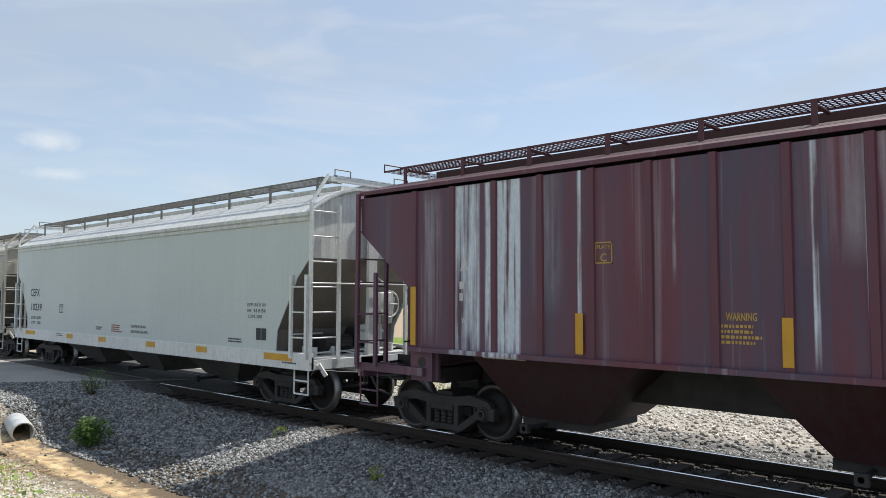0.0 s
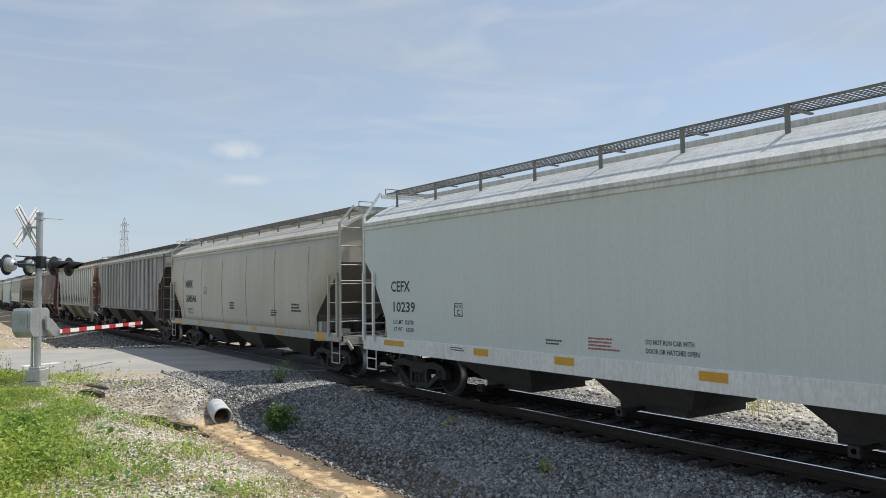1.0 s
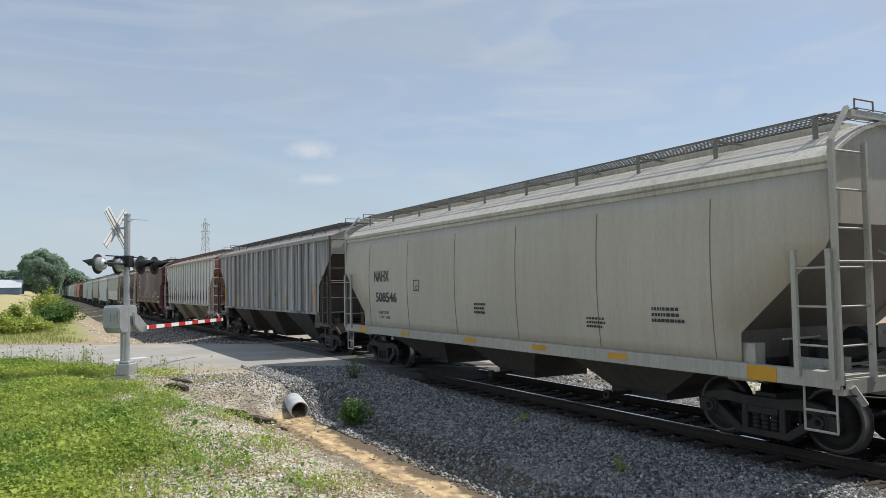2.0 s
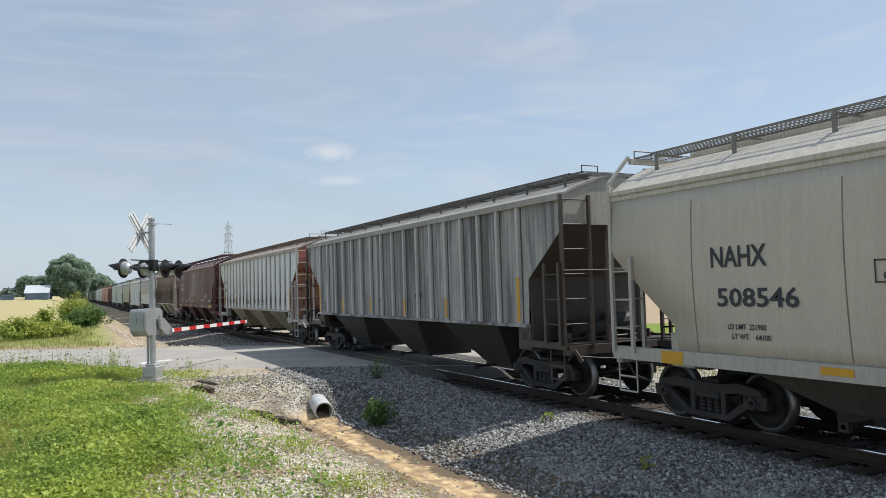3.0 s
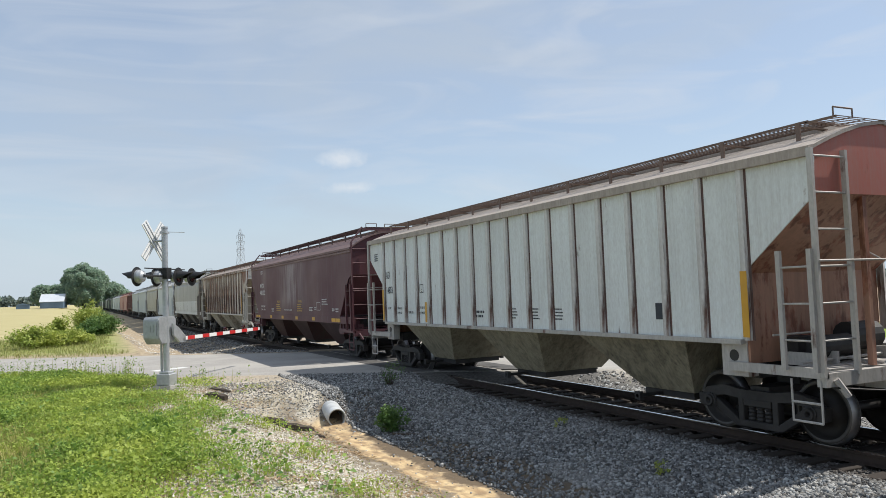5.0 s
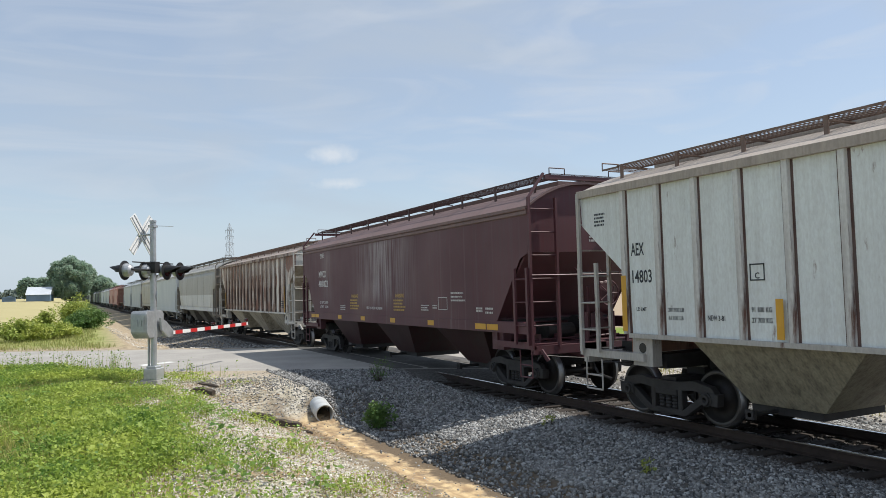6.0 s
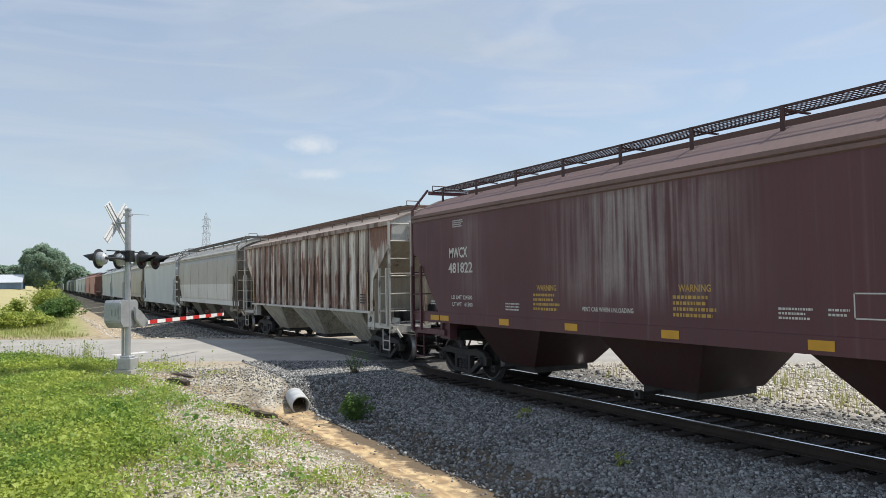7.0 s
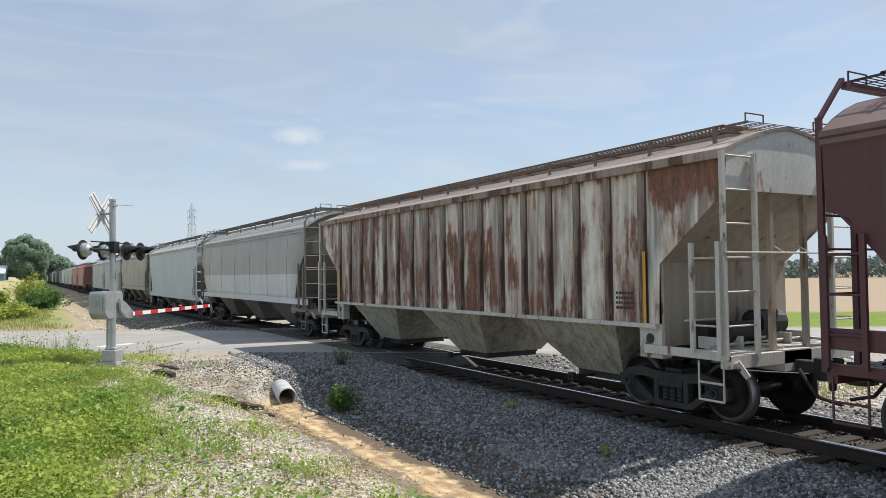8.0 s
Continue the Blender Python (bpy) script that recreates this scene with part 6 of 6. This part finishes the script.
car_e = hopper_car("dirty white ribbed covered hopper wagon with rusty ends", pe, "ribbed", 72.55, 8.15, (18, 6.95), eave=4.06, rib_mat=re_, end_mat=ee, head_mat=paint("red primer head sheet", (0.40, 0.105, 0.075), streak=0.4, rust=0.2, seed=48, grime=(0.30, 0.20, 0.17)), walk_mat=we, flange=fe, rib_out=0.06, sill_mat=paint("pale end sill", (0.5, 0.48, 0.45), rust=0.3, seed=49),
                   tape=[(6.95, 2.0, 0.12, 0.95), (-6.95, 2.0, 0.12, 0.95), (3.85, 1.8, 0.12, 0.55)])
# maroon smooth wagon
pf = variant("maroon", (0.108, 0.031, 0.041), (0.22, 0.135, 0.13), (0.055, 0.016, 0.019), 51, streak=0.6, pale=0.15, grime=(0.085, 0.055, 0.06), pale_col=(0.40, 0.36, 0.36), runs=((-2.8, 2.6, 1.7, 4.0, 0.5, 2.0), (-0.9, 1.2, 2.0, 4.0, 0.5, 0.9), (4.4, 5.8, 1.7, 3.9, 0.22, 0.6)))
wf = plain("maroon walkway", (0.075, 0.035, 0.035), 0.6, 0.1, 0.3)
car_f = hopper_car("maroon smooth covered hopper wagon with white lettering", pf, "smooth", 90.33, 8.0, sill=(1.34, 1.56), eave=3.99, walk_mat=wf, inset=1.38, board=0.74, 
                   tape=[(-6.46, 1.45, 0.48, 0.13), (-5.93, 1.45, 0.48, 0.13), (6.30, 1.45, 0.42, 0.12), (6.78, 1.45, 0.42, 0.12)] + sill_tape((-3.35, -0.85, 1.55, 3.75), z=1.46, w=0.36, h=0.13))
# rust-eaten white ribbed wagon
pg = variant("rust-eaten", (0.86, 0.85, 0.79), (0.46, 0.38, 0.33), (0.62, 0.58, 0.48), 61, streak=0.35, rust=0.56, grime=(0.38, 0.27, 0.19), rust_col=(0.22, 0.060, 0.030), panel=0.5, panel_w=0.79, rust_run=0.55, halo=0.8, soot=0.75,
             rust_at=((-8.0, -6.3, 3.2, 4.05, 0.17), (-6.3, -0.5, 3.0, 3.9, -0.05), (3.4, 6.3, 1.4, 4.05, 0.05), (-2.2, 0.8, 1.4, 3.3, 0.06), (-8.0, 8.0, 3.75, 4.05, 0.10), (-8.0, 8.0, 1.3, 1.9, 0.03)))
rg_ = paint("rust-eaten rib", (0.62, 0.58, 0.52), streak=0.7, rust=0.56, seed=66, rust_col=(0.085, 0.036, 0.026), rust_run=0.3, halo=0.9, soot=0.8)
eg = paint("grimy pale end", (0.42, 0.385, 0.31), streak=0.6, rust=0.30, seed=67, grime=(0.20, 0.17, 0.14), halo=0.6)
fg = paint("dark rusty flange", (0.095, 0.065, 0.055), streak=0.7, rust=0.5, seed=79, rust_run=0.25, rust_col=(0.07, 0.03, 0.025), grime=(0.035, 0.03, 0.03))
hg = paint("white head sheet with rust", (0.72, 0.72, 0.68), streak=0.25, rust=0.45, seed=77, rust_col=(0.32, 0.075, 0.04), rust_run=0.8)
vg = paint("rusted eave", (0.40, 0.33, 0.29), streak=0.6, rust=0.60, seed=78, rust_col=(0.12, 0.045, 0.035), halo=0.6)
car_g = hopper_car("rust-eaten white ribbed covered hopper wagon", pg, "ribbed", 107.75, 7.97, (17, 6.35), eave=4.02, rib_mat=rg_, end_mat=eg, head_mat=hg, eave_mat=vg, walk_mat=we, flange=fg, rib_out=0.065, sill_mat=paint("rusty pale sill", (0.66, 0.64, 0.59), rust=0.36, seed=69),
                   tape=[(-6.43, 2.05, 0.06, 1.15), (6.35, 2.0, 0.10, 0.95)])

# wagons that come up behind, out to where the line bends away
tones = {"two-tone grey": (0.46, 0.45, 0.42), "blue-grey": (0.55, 0.60, 0.63), "tan": (0.44, 0.42, 0.36), "silver": (0.45, 0.49, 0.51), "rusty red": (0.19, 0.085, 0.075),
         "faded red": (0.46, 0.22, 0.19), "dark green": (0.10, 0.14, 0.12), "dark grey": (0.16, 0.17, 0.18)}
# hoppers take 0.4 of the side colour, shade beneath the body included
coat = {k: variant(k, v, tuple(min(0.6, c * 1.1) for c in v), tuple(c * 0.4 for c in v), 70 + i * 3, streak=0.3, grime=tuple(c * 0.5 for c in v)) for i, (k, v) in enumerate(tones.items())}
coat["two-tone grey"][0] = paint("two-tone side", (0.46, 0.45, 0.42), streak=0.35, seed=90, low=(2.35, (0.72, 0.73, 0.72)), grime=(0.22, 0.21, 0.19))
first = {}
queue = ["two-tone grey", "blue-grey", "tan", "silver", "silver", "rusty red", "faded red", "faded red", "silver", "silver", "blue-grey", "dark green", "dark grey", "dark green",
         "dark grey", "silver", "dark green", "dark grey", "dark grey", "blue-grey", "dark green", "dark grey", "dark green", "dark grey", "dark grey"]
y = 107.65
for i, tone in enumerate(queue):
    y += 17.62
    if tone in first:
        c = copy_thing(first[tone], on_line(y))
        TRAIN.append((c, y))
        continue
    ribbed = tone in ("rusty red", "dark grey")
    c = hopper_car(tone + " covered hopper wagon far back in the train", coat[tone], "ribbed" if ribbed else "smooth", y, 8.1, (15, 6.7) if ribbed else None, seams=6 if tone in ("two-tone grey", "tan") else 0, sill=(1.28, 1.46) if tone in ("two-tone grey", "tan") else (0.97, 1.22), slope_mat=dirt_shade_end if tone in ("two-tone grey", "tan", "blue-grey") else None,
                   end_mat=dirt_shade_end if tone in ("two-tone grey", "tan") else None, bow=0.08 if tone in ("two-tone grey", "tan") else 0.0, rolling=i < 2, detail=False)
    first[tone] = c


# ---- lettering ----
def mark(car, x, y, z, text, size, mat, width=None):
    return words("lettering", text, size, M[mat], car, y, z, -x, width=width)


def plate_box(car, x, y, z, w, h, mat):
    bm = bmesh.new()
    t = 0.018
    for a in ((y - w, y, z, z + t), (y - w, y, z + h - t, z + h), (y - w, y - w + t, z, z + h), (y - t, y, z, z + h)):
        box(bm, -x - 0.002, -x, *a)
    part("plate_outline", bm, M[mat], car)


XB = 1.603
mark(car_b, XB, 6.76, 2.28, "CEFX", 0.33, "letter_dark", 0.81)
mark(car_b, XB, 6.72, 1.83, "10239", 0.31, "letter_dark", 0.91)
mark(car_b, XB, 6.66, 1.56, "LD LMT  222700", 0.125, "letter_dark", 0.85)
mark(car_b, XB, 6.63, 1.40, "LT WT    62300", 0.125, "letter_dark", 0.82)
plate_box(car_b, XB, 4.28, 1.78, 0.28, 0.26, "letter_dark")
mark(car_b, XB, 4.25, 1.95, "PLATE", 0.07, "letter_dark", 0.2)
mark(car_b, XB, 4.19, 1.81, "C", 0.15, "letter_dark")
mark(car_b, XB, -0.54, 1.49, "DO NOT RUN CAR WITH", 0.10, "letter_dark", 0.84)
mark(car_b, XB, -0.54, 1.36, "DOOR OR HATCHES OPEN", 0.10, "letter_dark", 0.92)
mark(car_b, XB, -5.92, 2.10, "EXW 10-8  H  8-9", 0.095, "letter_dark", 0.66)
mark(car_b, XB, -5.92, 1.98, "EW   9-8 H 15-0", 0.095, "letter_dark", 0.66)
mark(car_b, XB, -5.95, 1.86, "CU FT. 5150", 0.095, "letter_dark", 0.50)
bars("lettering", M["letter_red"], car_b, 0.61, 1.54, -XB, 0.65, 4, 0.028, 0.026)
bars("lettering", M["letter_dark"], car_b, 1.6, 1.46, -XB, 0.4, 2, 0.028, 0.026, seed=2)
bars("lettering", M["letter_dark"], car_b, -5.2, 1.42, -XB, 0.6, 2, 0.028, 0.026, seed=3)
bars("lettering", M["letter_dark"], car_b, 4.4, 1.17, -1.617, 0.5, 2, 0.022, 0.022, seed=13)
bars("lettering", M["letter_dark"], car_b, -7.2, 1.04, -1.617, 0.6, 1, 0.03, 0.026, seed=14)
for dy in (0.0, 0.19):
    bm = bmesh.new()
    box(bm, -XB - 0.002, -XB, -6.43 - dy, -6.26 - dy, 1.42, 1.66)
    part("stencil_panel", bm, M["letter_dark"], car_b)


def bow_x(z):
    u = (z - 2.5) / 1.5
    return 1.62 - 0.10 * u * u + 0.012


mark(car_c, bow_x(2.6), 5.84, 2.49, "NAHX", 0.42, "letter_dark", 0.98)
mark(car_c, bow_x(2.05), 5.75, 1.92, "508546", 0.37, "letter_dark", 1.36)
mark(car_c, bow_x(1.65), 5.59, 1.59, "LD LMT  221900", 0.11, "letter_dark", 0.66)
mark(car_c, bow_x(1.55), 5.53, 1.45, "LT WT    64100", 0.11, "letter_dark", 0.66)
plate_box(car_c, bow_x(2.35), 3.34, 2.22, 0.30, 0.28, "letter_dark")
mark(car_c, bow_x(2.35), 3.24, 2.25, "C", 0.16, "letter_dark")
bars("lettering", M["letter_dark"], car_c, -5.0, 1.95, -bow_x(1.8), 0.7, 3, 0.05, 0.04, seed=4)
bars("lettering", M["letter_dark"], car_c, -3.4, 1.75, -bow_x(1.6), 0.5, 3, 0.04, 0.03, seed=5)
bars("lettering", M["letter_dark"], car_c, 0.4, 1.95, -bow_x(1.8), 0.5, 3, 0.05, 0.04, seed=6)
XR = 1.524
bm = bmesh.new()
prism(bm, [(-1.64, 1.87), (-1.42, 2.09), (-1.64, 2.31), (-1.86, 2.09)], -XR - 0.004, -XR + 0.003, "x")
part("placard", bm, M["steel_dark"], car_d, "dark diamond placard")
plate_box(car_d, XR, 6.52, 1.62, 0.24, 0.20, "letter_dark")
bars("lettering", M["letter_dark"], car_d, 1.2, 2.02, -XR, 0.2, 2, 0.05, 0.03, seed=51)
mark(car_e, XR, 6.80, 2.81, "AEX", 0.30, "letter_dark", 0.32)
mark(car_e, XR, 6.83, 2.35, "14803", 0.30, "letter_dark", 0.47)
mark(car_e, XR, 6.72, 1.87, "LD LMT", 0.09, "letter_dark", 0.24)
mark(car_e, XR, 5.98, 1.87, "201900 LB", 0.09, "letter_dark", 0.34)
mark(car_e, XR, 5.98, 1.74, "61100 LB", 0.09, "letter_dark", 0.32)
mark(car_e, XR, 5.17, 1.75, "NEW 3-81", 0.11, "letter_dark", 0.33)
mark(car_e, XR, 4.36, 1.89, "91 600 KG", 0.10, "letter_dark", 0.34)
mark(car_e, XR, 4.36, 1.74, "27 700 KG", 0.10, "letter_dark", 0.34)
plate_box(car_e, XR, 4.36, 2.33, 0.25, 0.24, "letter_dark")
mark(car_e, XR, 4.28, 2.36, "C", 0.12, "letter_dark")
bars("lettering", M["letter_dark"], car_e, 7.75, 3.62, -XR, 0.35, 4, 0.035, 0.03, seed=7)
for yy in (-0.4, -1.25, -2.1):
    bars("lettering", M["letter_dark"], car_e, yy, 1.92, -XR, 0.34, 4, 0.026, 0.04, seed=int(9 - yy))
bm = bmesh.new()
box(bm, -XR - 0.002, -XR, -5.35, -5.05, 1.75, 2.02)
part("stencil_panel", bm, M["letter_dark"], car_e)
bars("lettering", M["letter_dark"], car_g, -5.72, 1.98, -XR, 0.45, 4, 0.045, 0.035, seed=61)
bars("lettering", M["letter_dark"], car_e, 1.15, 1.86, -XR, 0.42, 2, 0.06, 0.04, seed=62)
mark(car_f, XB, 6.06, 2.87, "MWCX", 0.33, "letter_white", 0.83)
mark(car_f, XB, 6.09, 2.52, "481822", 0.33, "letter_white", 1.09)
mark(car_f, XB, 5.97, 1.91, "LD LMT 224500", 0.125, "letter_white", 0.93)
mark(car_f, XB, 5.93, 1.75, "LT WT   61500", 0.125, "letter_white", 0.9)
bars("lettering", M["letter_white"], car_f, 5.87, 3.74, -XB, 0.48, 4, 0.024, 0.022, seed=20)
for yy in (2.60, -1.03):
    mark(car_f, XB, yy, 2.12, "WARNING", 0.15, "letter_yellow", 0.62)
    bars("lettering", M["letter_yellow"], car_f, yy + 0.12, 2.06, -XB, 0.85, 4, 0.05, 0.04, seed=21)
mark(car_f, XB, 1.25, 1.76, "VENT CAR WHEN UNLOADING", 0.11, "letter_white", 1.3)
bars("lettering", M["letter_white"], car_f, 3.7, 1.86, -XB, 0.5, 3, 0.03, 0.03, seed=22)
bars("lettering", M["letter_white"], car_f, 7.0, 1.86, -XB, 0.3, 2, 0.03, 0.03, seed=32)
bars("lettering", M["letter_white"], car_f, -2.75, 1.92, -XB, 0.5, 3, 0.03, 0.03, seed=23)
bars("lettering", M["letter_white"], car_f, -3.45, 1.92, -XB, 0.3, 2, 0.03, 0.03, seed=24)
plate_box(car_f, XB, -3.78, 1.80, 0.50, 0.32, "letter_white")
bars("lettering", M["letter_white"], car_f, -4.48, 2.24, -XB, 0.75, 3, 0.04, 0.05, seed=25)
bars("lettering", M["letter_white"], car_f, -5.73, 1.88, -XB, 0.30, 2, 0.045, 0.015, seed=26)
bars("lettering", M["letter_white"], car_f, -6.15, 1.88, -XB, 0.38, 2, 0.045, 0.045, seed=27)
end_bars(M["letter_white"], car_f, 0.05, 3.72, -8.0 + 0.117, 0.75, 6, 0.045, 0.035, 40)
end_bars(M["letter_dark"], car_b, 0.34, 4.12, -8.05 + 0.117, 0.55, 2, 0.10, 0.05, 41)
end_bars(M["letter_dark"], car_b, 0.26, 3.76, -8.05 + 0.117, 0.85, 4, 0.035, 0.035, 42)
mark(car_a, XR, 5.70, 1.90, "WT", 0.12, "letter_white", 0.14)
mark(car_a, XR, 5.72, 2.72, "A", 0.30, "letter_white", 0.17)
bars("lettering", M["letter_white"], car_a, 5.74, 2.55, -XR, 0.18, 2, 0.12, 0.06, seed=63)
bars("lettering", M["letter_white"], car_a, 5.30, 1.42, -1.47, 0.9, 1, 0.03, 0.03, seed=64)
plate_box(car_a, XR, 3.32, 2.76, 0.27, 0.29, "letter_yellow")
mark(car_a, XR, 3.24, 2.79, "C", 0.15, "letter_yellow")
mark(car_a, XR, 3.29, 2.96, "PLATE", 0.07, "letter_yellow", 0.2)
mark(car_a, XR, 1.56, 2.05, "WARNING", 0.13, "letter_yellow", 0.36)
bars("lettering", M["letter_yellow"], car_a, 1.62, 2.0, -XR, 0.48, 4, 0.035, 0.028, seed=28)


# ---- everything that moves: the train rolls by, its near wheels turn ----
def motions():
    times = [0.5 * i for i in range(17)]
    for car, y0 in TRAIN:
        walk(car, [(t, on_line(y0 - SPEED * t)) for t in times])
    turn = math.degrees(SPEED / WHEEL_R)
    for w, s in ROLLING:
        walk(w, [(i / 30, pose(0, s, WHEEL_R, turn * i / 30 % 360)) for i in range(241)])


motions()
